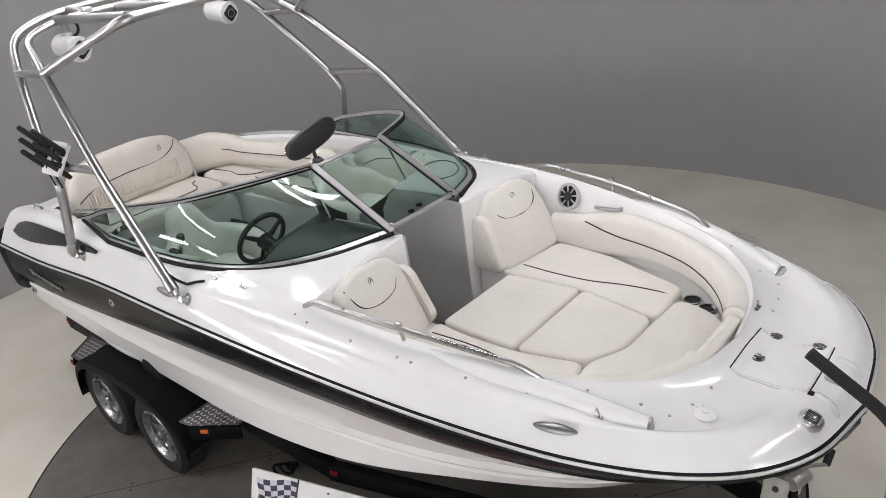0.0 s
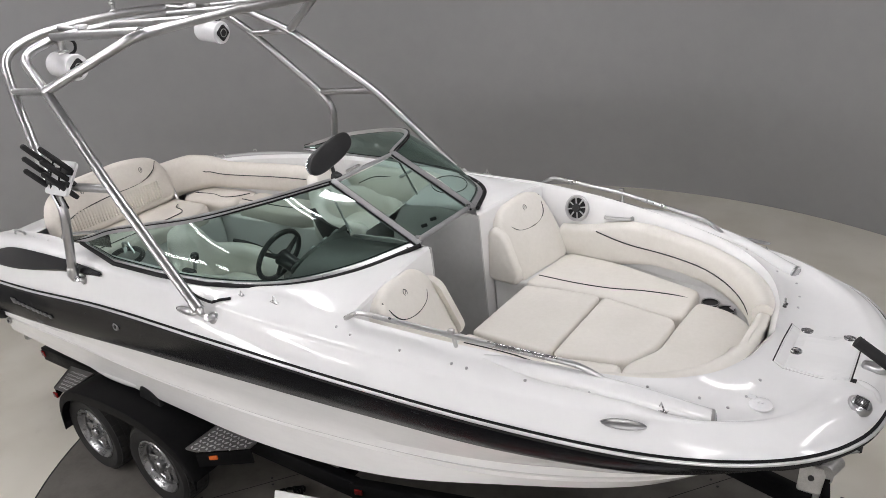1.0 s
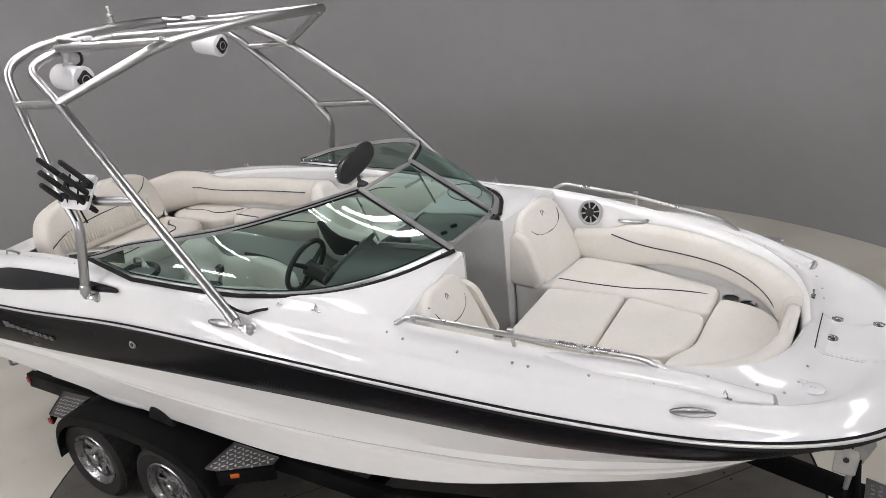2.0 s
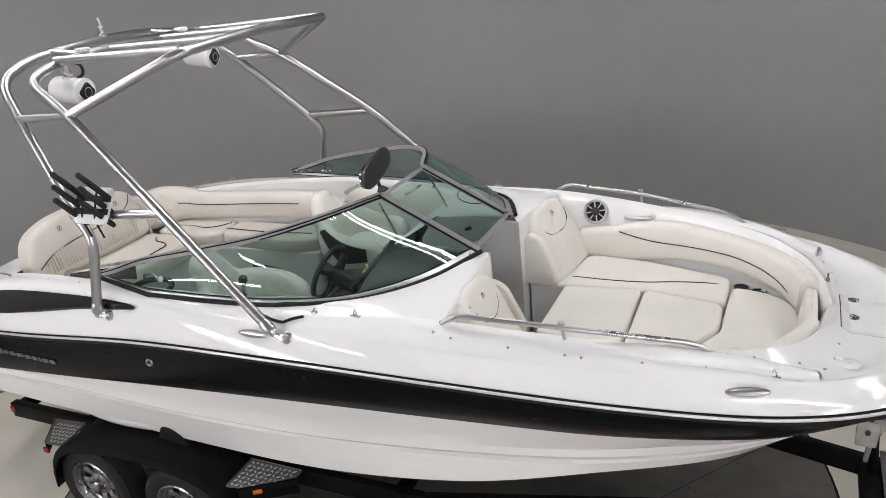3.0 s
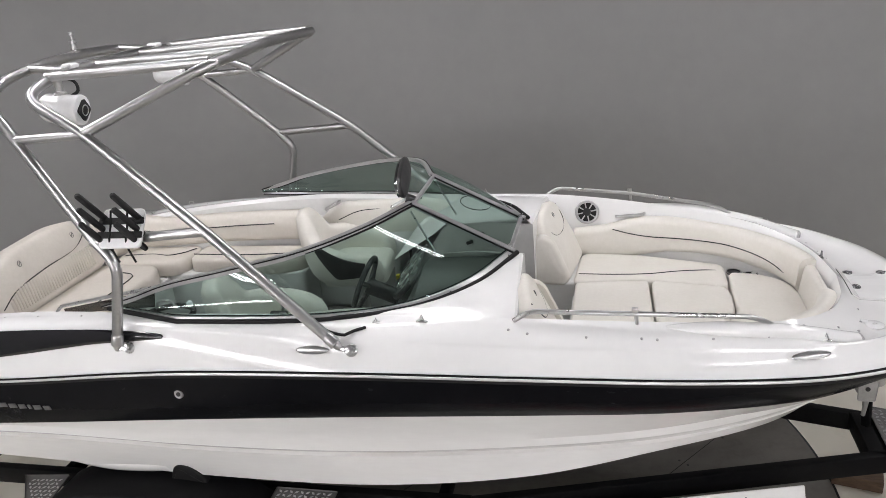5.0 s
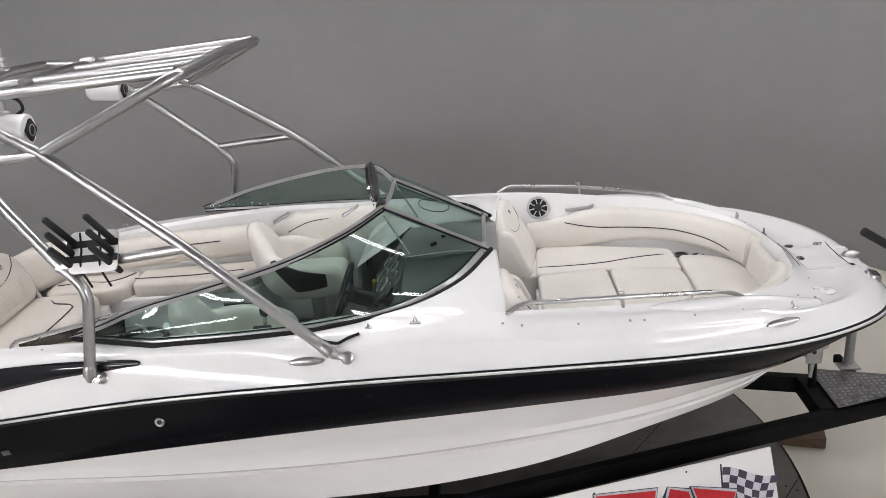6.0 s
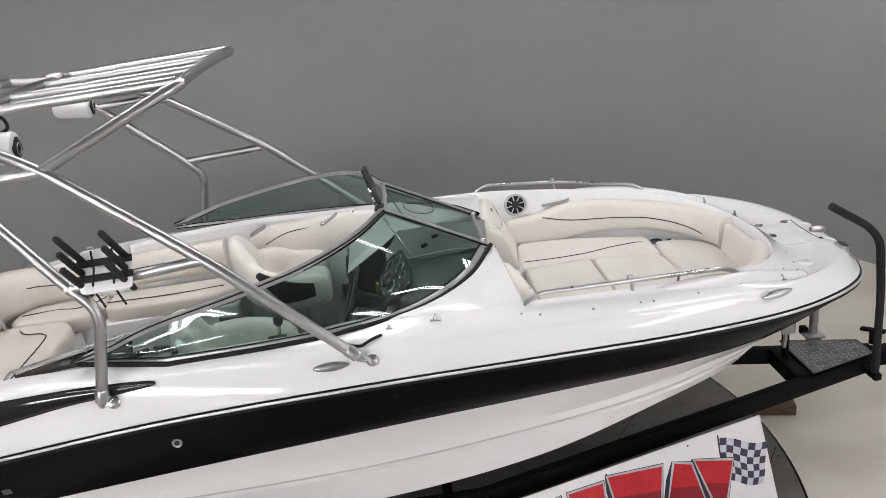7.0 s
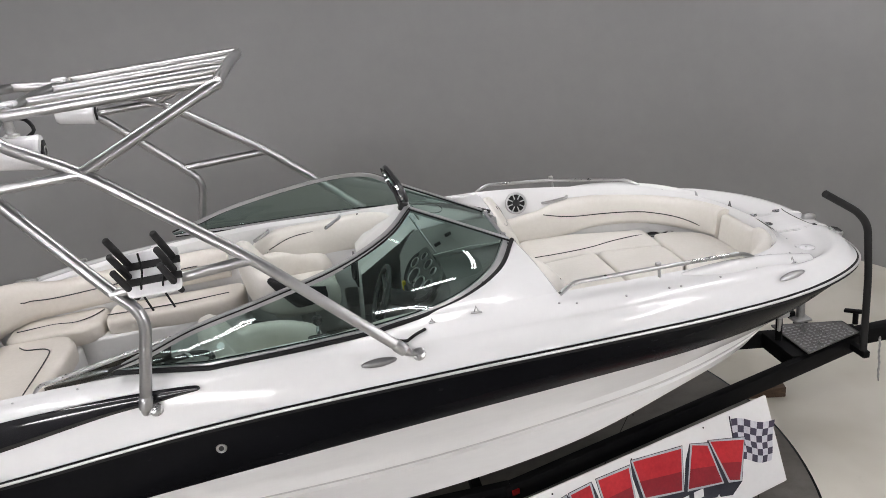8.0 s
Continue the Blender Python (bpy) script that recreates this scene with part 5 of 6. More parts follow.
        part("cup_tray", grid(rows), LINER, boat, "off-white moulded cup holder tray")
        part("cup_deck", pad([(1.955, s * 0.49), (1.96, s * 0.63), (2.06, s * 0.615), (2.17, s * 0.55), (2.17, s * 0.46)], 0.05, pose(0, 0, 1.375), 0.01, 0, 0.02), LINER, boat, "off-white moulded cup holder deck")
        for x, y in ((2.004, 0.556), (2.102, 0.512)):
            h = part("cup_holder", lathe([(0.042, -0.06), (0.042, 0.0), (0.048, 0.004), (0.048, 0.008), (0.039, 0.008), (0.037, 0.001), (0.004, 0.0)], pose(x, s * y, 1.4275), 22), PLASTIC, boat, "round black cup holder")
            part("cup_ring", tube([Vector((x + 0.045 * math.cos(a), s * y + 0.045 * math.sin(a), 1.436)) for a in np.linspace(0, 2 * math.pi, 25)], 0.004, 6, False), CHROME, h, "chrome ring")
    c = cushion("end_bolster", pad([(-0.03, -0.25), (0.035, -0.25), (0.035, 0.20), (-0.03, 0.20)], 0.185, pose(2.335, 0, 1.462, 0, 8, 0), 0.028, 0.006, 0.025), VINYL, "short cream vinyl bolster with badge at the bow end", G)
    emblem(c, (2.319, 0.045, 1.545), (-1, 0, 0.15), (0, 1, 0))


build_bow_seats()


def bucket_seat(name, at, turn, label):
    """A moulded bucket seat on a pedestal."""
    top_ob = thing(name, label, "seat", (at[0], at[1], 1.02), "bucket seats")
    base = Matrix.Translation((at[0], at[1], 0)) @ pose(0, 0, 0, 0, 0, turn)
    part("pedestal", lathe([(0.14, 1.02), (0.13, 1.04), (0.05, 1.06), (0.05, 1.33), (0.12, 1.36)], base, 18), GALV, top_ob, "steel pedestal")
    part("seat_pad", pad([(-0.22, -0.24), (0.24, -0.22), (0.24, 0.22), (-0.22, 0.24)], 0.13, base @ pose(0, 0, 1.36), 0.05, 0.02, 0.1), VINYL, top_ob)
    # wrap-round back: high behind, sloping down to the arms
    rows = []
    for a in np.linspace(radians(42), radians(318), 41):
        k = abs(math.degrees(a) - 180)
        f = 0.5 + 0.5 * math.cos(math.pi * min(1, max(0, (k - 10) / 24)))
        end = min(1, max(0, (138 - k) / 14)) ** 0.5
        top = 1.725 - 0.13 * min(1, k / 138) + 0.15 * f
        wide = 0.060 + 0.008 * f
        mid = 0.275 + 0.004 * f
        row = []
        for b in np.linspace(0, 2 * math.pi, 16, False):
            u, v = math.cos(b), math.sin(b)
            o = wide * (abs(u) ** 0.7) * (1 if u > 0 else -1) * (0.6 + 0.4 * end)
            low, high = 1.40, top - (1 - end) * 0.06
            z = (low + high) / 2 + (high - low) / 2 * (abs(v) ** 0.75) * (1 if v > 0 else -1)
            r = mid + o + 0.10 * f * (z - 1.40) / 0.48 * 0.6
            row.append(base @ Vector((r * 1.04 * math.cos(a), r * 1.05 * math.sin(a), z)))
        rows.append(row)
    bm = bmesh.new()
    vs = add_grid(bm, rows, True)
    bm.faces.new(vs[0][::-1])
    bm.faces.new(vs[-1])
    part("seat_back", bm, VINYL, top_ob, "cream vinyl wrap-round back", angle=70)
    for s in (1, -1):
        rows = []
        for k in range(17):
            t = k / 16
            a = radians(128 - 62 * t) * s
            hi, lo = 1.68 - 0.11 * t, 1.65 - 0.19 * min(1, t * 2.2) + 0.02 * t
            row = []
            for z, o in ((hi, 0.0), ((hi + lo) / 2, 0.010), (lo, 0.004), (lo, -0.03), (hi, -0.03)):
                row.append(base @ Vector(((0.336 + o) * 1.04 * math.cos(a), (0.336 + o) * 1.05 * math.sin(a), z)))
            rows.append(row)
        bm = bmesh.new()
        vs = add_grid(bm, rows, True)
        bm.faces.new(vs[0][::-1])
        bm.faces.new(vs[-1])
        part("seat_shell", bm, PLASTIC, top_ob, "black moulded side shell")


bucket_seat("helm_seat", (-0.66, -0.52), 0, "cream vinyl helm bucket seat on a pedestal")
bucket_seat("passenger_seat", (-0.55, 0.65), 4, "cream vinyl passenger bucket seat on a pedestal")


def build_aft_seats():
    G = "after cockpit cushions"
    # moulded bases
    part("lounge_base", pad([(-2.5, 0.50), (-0.95, 0.58), (-0.95, 0.86), (-2.5, 0.80)], 0.40, pose(0, 0, 1.0), 0.02, 0, 0.06), LINER, boat, "off-white moulded lounge base")
    part("bench_base", pad([(-2.55, -0.74), (-2.05, -0.72), (-2.02, 0.55), (-2.55, 0.6)], 0.38, pose(0, 0, 1.0), 0.02, 0, 0.06), LINER, boat, "off-white moulded bench base")
    c = cushion("bench_cushion", pad([(-2.55, -0.70), (-2.02, -0.66), (-1.97, 0.30), (-2.06, 0.46), (-2.52, 0.46)], 0.12, pose(0, 0, 1.39), 0.035, 0.012, 0.08), VINYLAFT, "wide beige vinyl stern bench cushion", G)
    piping(c, [(-2.10, -0.55, 1.517), (-2.09, 0.1, 1.521), (-2.13, 0.24, 1.521), (-2.26, 0.28, 1.521), (-2.32, 0.34, 1.519)])
    c = cushion("lounge_cushion", pad([(-2.48, 0.49), (-2.0, 0.49), (-1.88, 0.56), (-1.88, 0.84), (-2.48, 0.80)], 0.12, pose(0, 0, 1.39), 0.035, 0.012, 0.07), VINYLAFT, "beige vinyl corner lounge cushion", G)
    piping(c, [(-2.42, 0.60, 1.518), (-2.2, 0.62, 1.521), (-2.05, 0.60, 1.521), (-1.95, 0.66, 1.519), (-1.90, 0.76, 1.513)])
    c = cushion("lounge_cushion", pad([(-1.865, 0.56), (-1.2, 0.55), (-0.98, 0.60), (-0.94, 0.72), (-0.96, 0.85), (-1.865, 0.84)], 0.12, pose(0, 0, 1.39), 0.035, 0.012, 0.07), VINYLAFT, "beige vinyl port lounge cushion", G)
    piping(c, [(-1.85, 0.63, 1.518), (-1.4, 0.615, 1.521), (-1.05, 0.66, 1.517)])
    # stern backrest, fluted below its piping
    up, nrm = Vector((-0.20, 0, 0.98)).normalized(), Vector((0.98, 0, 0.20)).normalized()
    m = frame_on(Vector((-2.52, -0.70, 1.50)) - nrm * 0.08, (0, 1, 0), nrm)
    ys = 1 if (m.to_3x3() @ Vector((0, 1, 0))).z > 0 else -1
    c = cushion("stern_backrest", pad([(0.10, 0.0), (1.16, 0.0), (1.17, ys * 0.22), (1.08, ys * 0.40), (0.85, ys * 0.45), (0.36, ys * 0.43), (0.16, ys * 0.36), (0.085, ys * 0.2)], 0.15, m, 0.05, 0.02, 0.12), VINYLAFT, "wide beige vinyl stern backrest with fluted lower panel", G)
    piping(c, [m @ Vector((u, ys * v, w)) for u, v, w in ((0.13, 0.12, 0.150), (0.28, 0.19, 0.160), (0.55, 0.225, 0.170), (0.85, 0.235, 0.162), (1.0, 0.29, 0.156), (1.06, 0.36, 0.145))])
    for k in range(34):
        u = 0.20 + 0.0245 * k
        v1 = 0.06
        v2 = 0.205 if u > 0.3 else 0.09 + 0.115 * (u - 0.1) / 0.2
        part("flute", tube([m @ Vector((u, ys * v1, 0.155)), m @ Vector((u, ys * (v1 + v2) / 2, 0.160)), m @ Vector((u, ys * v2, 0.160))], 0.0105, 8), VINYLAFT, c)
    for u in (0.38, 0.90):
        emblem(c, m @ Vector((u, ys * 0.335, 0.168)), nrm, (0, 1, 0))
    for y in (-0.66, 0.44):
        part("backrest_leg", tube([(-2.44, y, 1.42), (-2.50, y, 1.60)], 0.018, 8), CHROME, c, "steel backrest bracket")
    # corner backrest and port coaming cushions
    line = catmull([(-2.60, 0.38, 1.655), (-2.57, 0.50, 1.66), (-2.50, 0.66, 1.67), (-2.36, 0.78, 1.67), (-2.15, 0.82, 1.66), (-1.6, 0.865, 1.68), (-1.04, 0.885, 1.69)], 34)

    def prof(t):
        h = 0.155 - 0.045 * min(1, max(0, (t - 0.35) * 3))
        d = -0.022 * min(1, max(0, (t - 0.35) * 3))
        return [(a, b + d) for a, b in ((-0.03, -h), (0.045, -h), (0.07, -h * 0.6), (0.065, 0), (0.06, h * 0.55), (0.035, h * 0.92), (-0.005, h), (-0.03, h * 0.9))]

    c = cushion("lounge_bolster", sweep(line, prof), VINYLAFT, "long beige vinyl port backrest with black piping", G)
    inn = []
    for k, p in enumerate(line):
        d = Vector(line[min(k + 1, 33)]) - Vector(line[max(k - 1, 0)])
        sv = d.cross(Vector((0, 0, 1))).normalized()
        inn.append(Vector(p) + sv * 0.066 + Vector((0, 0, 0.004 + 0.008 * math.sin(k / 5))))
    inn[13] += Vector((-0.03, 0, 0.055))
    inn[14] += Vector((-0.03, 0, 0.022))
    piping(c, inn[13:32])
    # side pads by the port seat, and armrest
    def side_prof(g):
        def at(t):
            k = min(1, (t * 8) ** 0.5, max(0.02, (1 - t) * 2.6) ** 0.6)
            return [(g * a, b * k + 0.06 * (1 - k) * (t > 0.5)) for a, b in ((-0.012, -0.15), (0.02, -0.145), (0.034, -0.12), (0.040, 0.0), (0.036, 0.08), (0.022, 0.105), (-0.012, 0.11))]
        return at

    line = [(-0.88, 0.925, 1.71), (-0.5, 0.93, 1.715), (-0.2, 0.91, 1.735), (0.0, 0.875, 1.75), (0.14, 0.83, 1.76)]
    c = cushion("side_pad", sweep(catmull(line, 24), side_prof(1)), VINYL, "cream vinyl port side pad with black piping", G)
    piping(c, [(-0.75, 0.889, 1.69), (-0.60, 0.893, 1.752), (-0.45, 0.894, 1.772), (-0.31, 0.891, 1.778), (-0.17, 0.885, 1.79), (-0.11, 0.878, 1.82), (-0.09, 0.876, 1.86)])
    c = cushion("side_pad", sweep(catmull([(p[0], -p[1], p[2]) for p in line], 24), side_prof(-1)), VINYL, "cream vinyl starboard side pad", G)


build_aft_seats()


# ------------------------------------------------------------ trailer
trailer = thing("boat_trailer", "black tandem-axle boat trailer standing on the turntable", "trailer", (0, 0, 0))


def tread_plate(name, poly, z, parent, m=None, bars=None):
    """A plate with small raised bars set crosswise."""
    p = part(name, pad(poly, 0.006, m or pose(0, 0, z), 0.002, 0, 0.01), TREADBASE, parent, "aluminium tread plate", smooth=False)
    xs, ys = [q[0] for q in poly], [q[1] for q in poly]
    bm = bmesh.new()

    def inside(x, y):
        c = False
        for (x1, y1), (x2, y2) in zip(poly, poly[1:] + poly[:1]):
            if (y1 > y) != (y2 > y) and x < (x2 - x1) * (y - y1) / (y2 - y1) + x1:
                c = not c
        return c

    k = 0
    y = min(ys)
    while y < max(ys):
        x = min(xs)
        j = 0
        while x < max(xs):
            if inside(x, y) and inside(x + 0.02, y + 0.012) and inside(x - 0.02, y - 0.012):
                mm = (m or pose(0, 0, z)) @ pose(x, y, 0.007, 0, 0, 45 if (j + k) % 2 else -45)
                d = [mm @ Vector(v) for v in ((-0.017, 0, 0), (0, -0.0085, 0), (0.017, 0, 0), (0, 0.0085, 0))]
                e = [mm @ Vector((v[0] * 0.75, v[1] * 0.75, 0.002)) for v in ((-0.017, 0), (0, -0.0085), (0.017, 0), (0, 0.0085))]
                add_grid(bm, [d, e], True)
                bm.faces.new([bm.verts.new(v) for v in e])
            x += 0.034
            j += 1
        y += 0.034
        k += 1
    tagged(part("tread_bars", bm, bars or TREAD, p, "raised bars", smooth=False), kind="stuff")
    return p


def beam(name, a, b, w, h, parent, mat=None):
    a, b = Vector(a), Vector(b)
    m = frame_on((a + b) / 2, b - a, Vector((0, 0, 1)) - (b - a).normalized() * (b - a).normalized().z)
    return part(name, block(((b - a).length, w, h), m, 0.008), mat or TRAILERPAINT, parent)


def wheel(x, s):
    m = Matrix.Translation((x, s * 1.0, 0.31)) @ pose(0, 0, 0, -90 * s, 0, 0)
    tyre_prof = [(0.20, -0.08), (0.235, -0.098), (0.28, -0.102), (0.297, -0.088), (0.306, -0.06), (0.308, 0.0), (0.306, 0.06), (0.297, 0.088), (0.28, 0.102), (0.235, 0.098), (0.20, 0.08)]
    w = part("wheel", lathe([(0.19, -0.08), (0.198, -0.085), (0.203, -0.075), (0.185, -0.06), (0.165, 0.0), (0.165, 0.055), (0.185, 0.072), (0.205, 0.088), (0.198, 0.094), (0.186, 0.085), (0.172, 0.06)], m, 40, False), RIM, trailer, "trailer wheel with silver steel rim")
    part("tyre", lathe(tyre_prof, m, 44, False), TYRE, w, "black tyre")
    bm = bmesh.new()
    for k in range(44):
        a = 2 * math.pi * k / 44
        for z, o in ((-0.058, 0.0), (0.0, 0.07), (0.058, 0.0)):
            add_block(bm, (0.012, 0.038, 0.040), m @ pose(0.305 * math.cos(a + o), 0.305 * math.sin(a + o), z, 0, 0, math.degrees(a + o)), 0, 1)
    tagged(part("tread", bm, TYRE, w, "tyre tread blocks", smooth=False), kind="stuff")
    disc = [(0.172, 0.055), (0.165, 0.040), (0.150, 0.030)]
    part("rim_well", lathe(disc, m, 36, False), RIM, w)
    # added black disc stands in for the shade behind the spokes
    part("wheel_back", lathe([(0.165, 0.0), (0.05, 0.0), (0.004, 0.0)], m, 24), PLASTIC, w, "black backing disc added behind the rim holes")
    for k in range(8):
        a = 360 * k / 8
        bm = block((0.085, 0.052, 0.014), m @ pose(0, 0, 0, 0, 0, a) @ pose(0.112, 0, 0.040, 0, -12, 0), 0.006)
        part("spoke", bm, RIM, w)
    part("hub", lathe([(0.08, 0.028), (0.078, 0.045), (0.05, 0.05), (0.042, 0.05), (0.04, 0.085), (0.03, 0.095), (0.004, 0.097)], m, 24), RIM, w, "bright hub cap")
    for k in range(5):
        a = 2 * math.pi * k / 5
        part("wheel_nut", lathe([(0.010, 0.045), (0.010, 0.062), (0.005, 0.066)], m @ pose(0.060 * math.cos(a), 0.060 * math.sin(a), 0), 6), CHROME, w)


def build_trailer():
    for s in (1, -1):
        beam("side_beam", (-2.95, s * 0.80, 0.555), (0.48, s * 0.79, 0.565), 0.06, 0.12, trailer)
        beam("draw_beam", (0.44, s * 0.80, 0.56), (3.32, s * 0.045, 0.60), 0.06, 0.12, trailer)
        for x in (-1.885, -1.115):
            wheel(x, -s)
        # mudguard over both wheels
        line = catmull([(-2.16, s * 1.04, 0.37), (-2.13, s * 1.04, 0.52), (-2.02, s * 1.04, 0.655), (-1.83, s * 1.04, 0.735), (-1.5, s * 1.04, 0.775), (-1.12, s * 1.04, 0.77), (-0.85, s * 1.04, 0.715), (-0.66, s * 1.04, 0.60), (-0.585, s * 1.04, 0.46)], 41)
        rows = []
        for p in line:
            q = Vector(p)
            rows.append([q + Vector((0, -s * 0.18, 0)), q + Vector((0, s * 0.10, 0)), q + Vector((0, s * 0.117, -0.006)), q + Vector((0, s * 0.12, -0.018)), q + Vector((0, s * 0.12, -0.075)), q + Vector((0, s * 0.112, -0.075)), q + Vector((0, s * 0.10, -0.02)), q + Vector((0, -s * 0.18, -0.012))])
        bm = grid(rows, True)
        part("mudguard", bm, TRAILERPAINT, trailer, "black tandem mudguard", angle=50)
        poly_f = [(-0.67, s * 1.105), (-0.585, s * 1.09), (-0.30, s * 0.90), (-0.30, s * 0.84), (-0.68, s * 0.84)]
        tread_plate("front_step", poly_f, 0.632, trailer)
        part("step_skirt", block((0.35, 0.016, 0.10), frame_on(Vector((-0.445, s * 0.992, 0.575)), (0.285, -s * 0.19, 0.0), (0.19 * 1, s * 0.285, 0.0)) @ pose(0, 0, 0, 90), 0.004), TRAILERPAINT, trailer)
        part("side_lamp", block((0.055, 0.014, 0.028), frame_on(Vector((-0.495, s * 1.038, 0.592)), (0.285, -s * 0.19, 0.0), (0.19, s * 0.285, 0)) @ pose(0, 0, 0, 90), 0.005), AMBER, trailer, "amber side lamp")
        poly_r = [(-2.42, s * 0.87), (-2.08, s * 0.87), (-2.03, s * 1.12), (-2.21, s * 1.12)]
        tread_plate("rear_step", poly_r, 0.60, trailer, Matrix.Translation((-2.25, 0, 0.612)) @ pose(0, 0, 0, 0, -5, 0) @ Matrix.Translation((2.25, 0, 0)))
        part("rear_skirt", block((0.29, 0.014, 0.07), frame_on(Vector((-2.315, s * 0.995, 0.565)), (0.21, s * 0.25, 0.0), (-0.25, s * 0.21, 0)) @ pose(0, 0, 0, 90), 0.004), TRAILERPAINT, trailer)
        part("rear_flap", block((0.012, 0.23, 0.14), pose(-2.17, s * 1.04, 0.36, 0, 6, 0), 0.004), RUBBER, trailer, "black rubber mud flap")
        part("rear_lamp", block((0.05, 0.012, 0.05), pose(-2.925, s * 0.834, 0.565), 0.004), REDLENS, trailer, "red tail lamp")
        part("side_marker", block((0.05, 0.012, 0.035), frame_on(Vector((0.505, s * 0.822, 0.575)), (2.84, -s * 0.74, 0.04), (0.25, s, 0)) @ pose(0, 0, 0, 90), 0.004), REDLENS, trailer, "red side marker")
        part("side_reflector", block((0.05, 0.014, 0.04), pose(-2.205, s * 1.125, 0.572), 0.004), REDLENS, trailer, "red reflector")
        # bunks under the hull
        beam("bunk", (-2.9, s * 0.42, 0.62), (0.9, s * 0.42, 0.66), 0.09, 0.05, trailer, RUBBER)
        for x in (-2.6, -1.4, 0.3):
            beam("bunk_post", (x, s * 0.42, 0.56), (x, s * 0.42, 0.62), 0.05, 0.05, trailer)
    for x in (-2.93, -2.2, -1.5, -0.6, 0.3):
        beam("cross_member", (x, -0.78, 0.545), (x, 0.78, 0.545), 0.06, 0.09, trailer)
    for x in (-1.885, -1.115):
        part("axle", tube([(x, -0.92, 0.31), (x, 0.92, 0.31)], 0.03, 12), TRAILERPAINT, trailer)
        for s in (1, -1):
            part("spring_arm", block((0.34, 0.05, 0.06), pose(x + 0.12, s * 0.80, 0.42, 0, 28, 0), 0.01), TRAILERPAINT, trailer)
    # tongue: tread plate, bow stop, winch and hitch
    beam("tongue", (3.22, 0, 0.60), (3.78, 0, 0.60), 0.09, 0.12, trailer)
    beam("tongue_cross", (2.735, -0.19, 0.605), (2.735, 0.19, 0.605), 0.13, 0.12, trailer)
    tread_plate("tongue_plate", [(2.765, -0.225), (3.25, -0.09), (3.25, 0.09), (2.765, 0.225)], 0.676, trailer, None, RIM)
    beam("bow_post", (2.725, 0.06, 0.64), (2.70, 0.03, 0.97), 0.045, 0.045, trailer)
    part("bow_strap", tube([(2.69, 0.0, 0.93), (2.688, 0.0, 0.87), (2.678, -0.006, 0.772)], [0.010, 0.016, 0.012], 8), GALV, trailer, "galvanised bow hook")
    for y, dx in ((-0.055, 0.0), (0.05, 0.03)):
        bm = pad([(-0.05, -0.075), (0.05, -0.075), (0.055, 0.06), (-0.055, 0.06)], 0.007, frame_on(Vector((2.665 + dx, y, 0.985)), (0.98, 0.1, -0.1), (0.15, -0.95, 0.15)), 0.002, 0.0, 0.015)
        plate = part("winch_plate", bm, GALV, trailer, "galvanised winch plate")
        part("plate_bolt", lathe([(0.014, 0.0), (0.014, 0.008), (0.006, 0.010)], frame_on(Vector((2.665 + dx, y - 0.006, 0.985)), (1, 0, 0), (0.15, -0.95, 0.15)), 8), PLASTIC, plate, "dark bolt")
    part("winch_drum", tube([(2.72, -0.05, 1.03), (2.75, 0.05, 1.03)], 0.035, 14), GALV, trailer, "galvanised winch drum")
    part("winch_crank", tube([(2.73, 0.0, 1.085), (2.77, 0.03, 1.098), (2.825, 0.075, 1.10)], 0.009, 8), CHROME, trailer, "steel winch crank")
    part("crank_grip", tube([(2.822, 0.07, 1.10), (2.822, 0.135, 1.13)], 0.017, 10), FOAM, trailer, "black crank grip")
    post = bend([(3.19, -0.22, 0.60), (3.17, -0.22, 1.2), (3.13, -0.22, 1.56), (3.05, -0.222, 1.665), (2.79, -0.235, 1.838)], 0.10, 8)
    part("guide_post", tube(post, 0.024, 10), FOAM, trailer, "bent black padded guide post")
    beam("post_arm", (3.19, -0.26, 0.60), (3.19, 0.06, 0.60), 0.05, 0.05, trailer)
    jack = part("jack_stand", tube([(3.05, 0.29, 0.66), (3.05, 0.29, 1.06)], 0.030, 14), GALV, trailer, "galvanised jockey stand")
    part("jack_base", block((0.13, 0.10, 0.02), pose(3.04, 0.27, 0.662), 0.005), GALV, jack)
    part("jack_clamp", block((0.05, 0.05, 0.06), pose(3.0, 0.33, 0.68), 0.01), TRAILERPAINT, jack, "black clamp")
    beam("jack_arm", (3.04, 0.08, 0.63), (3.04, 0.32, 0.63), 0.06, 0.05, trailer)
    handle = part("coupling_handle", tube([(3.36, 0.09, 0.64), (3.365, 0.10, 0.73)], 0.020, 10), TRAILERPAINT, trailer, "black coupling handle")
    part("handle_bar", block((0.16, 0.045, 0.022), pose(3.37, 0.105, 0.735, 0, -6, -50), 0.008), TRAILERPAINT, handle)
    part("coupling", block((0.22, 0.10, 0.10), pose(3.75, 0, 0.60), 0.03), TRAILERPAINT, trailer, "black hitch coupling")
    # safety chain
    for k in range(14):
        c = Vector((3.415 + 0.003 * math.sin(k), -0.10 - 0.002 * k, 0.60 - 0.024 * k))
        ring = [c + Vector((0.006 * math.cos(a), 0.010 * math.cos(a) if k % 2 else 0.0, 0.019 * math.sin(a))) for a in np.linspace(0, 2 * math.pi, 11)]
        part("chain_link", tube(ring, 0.004, 5, False), GALV, trailer)


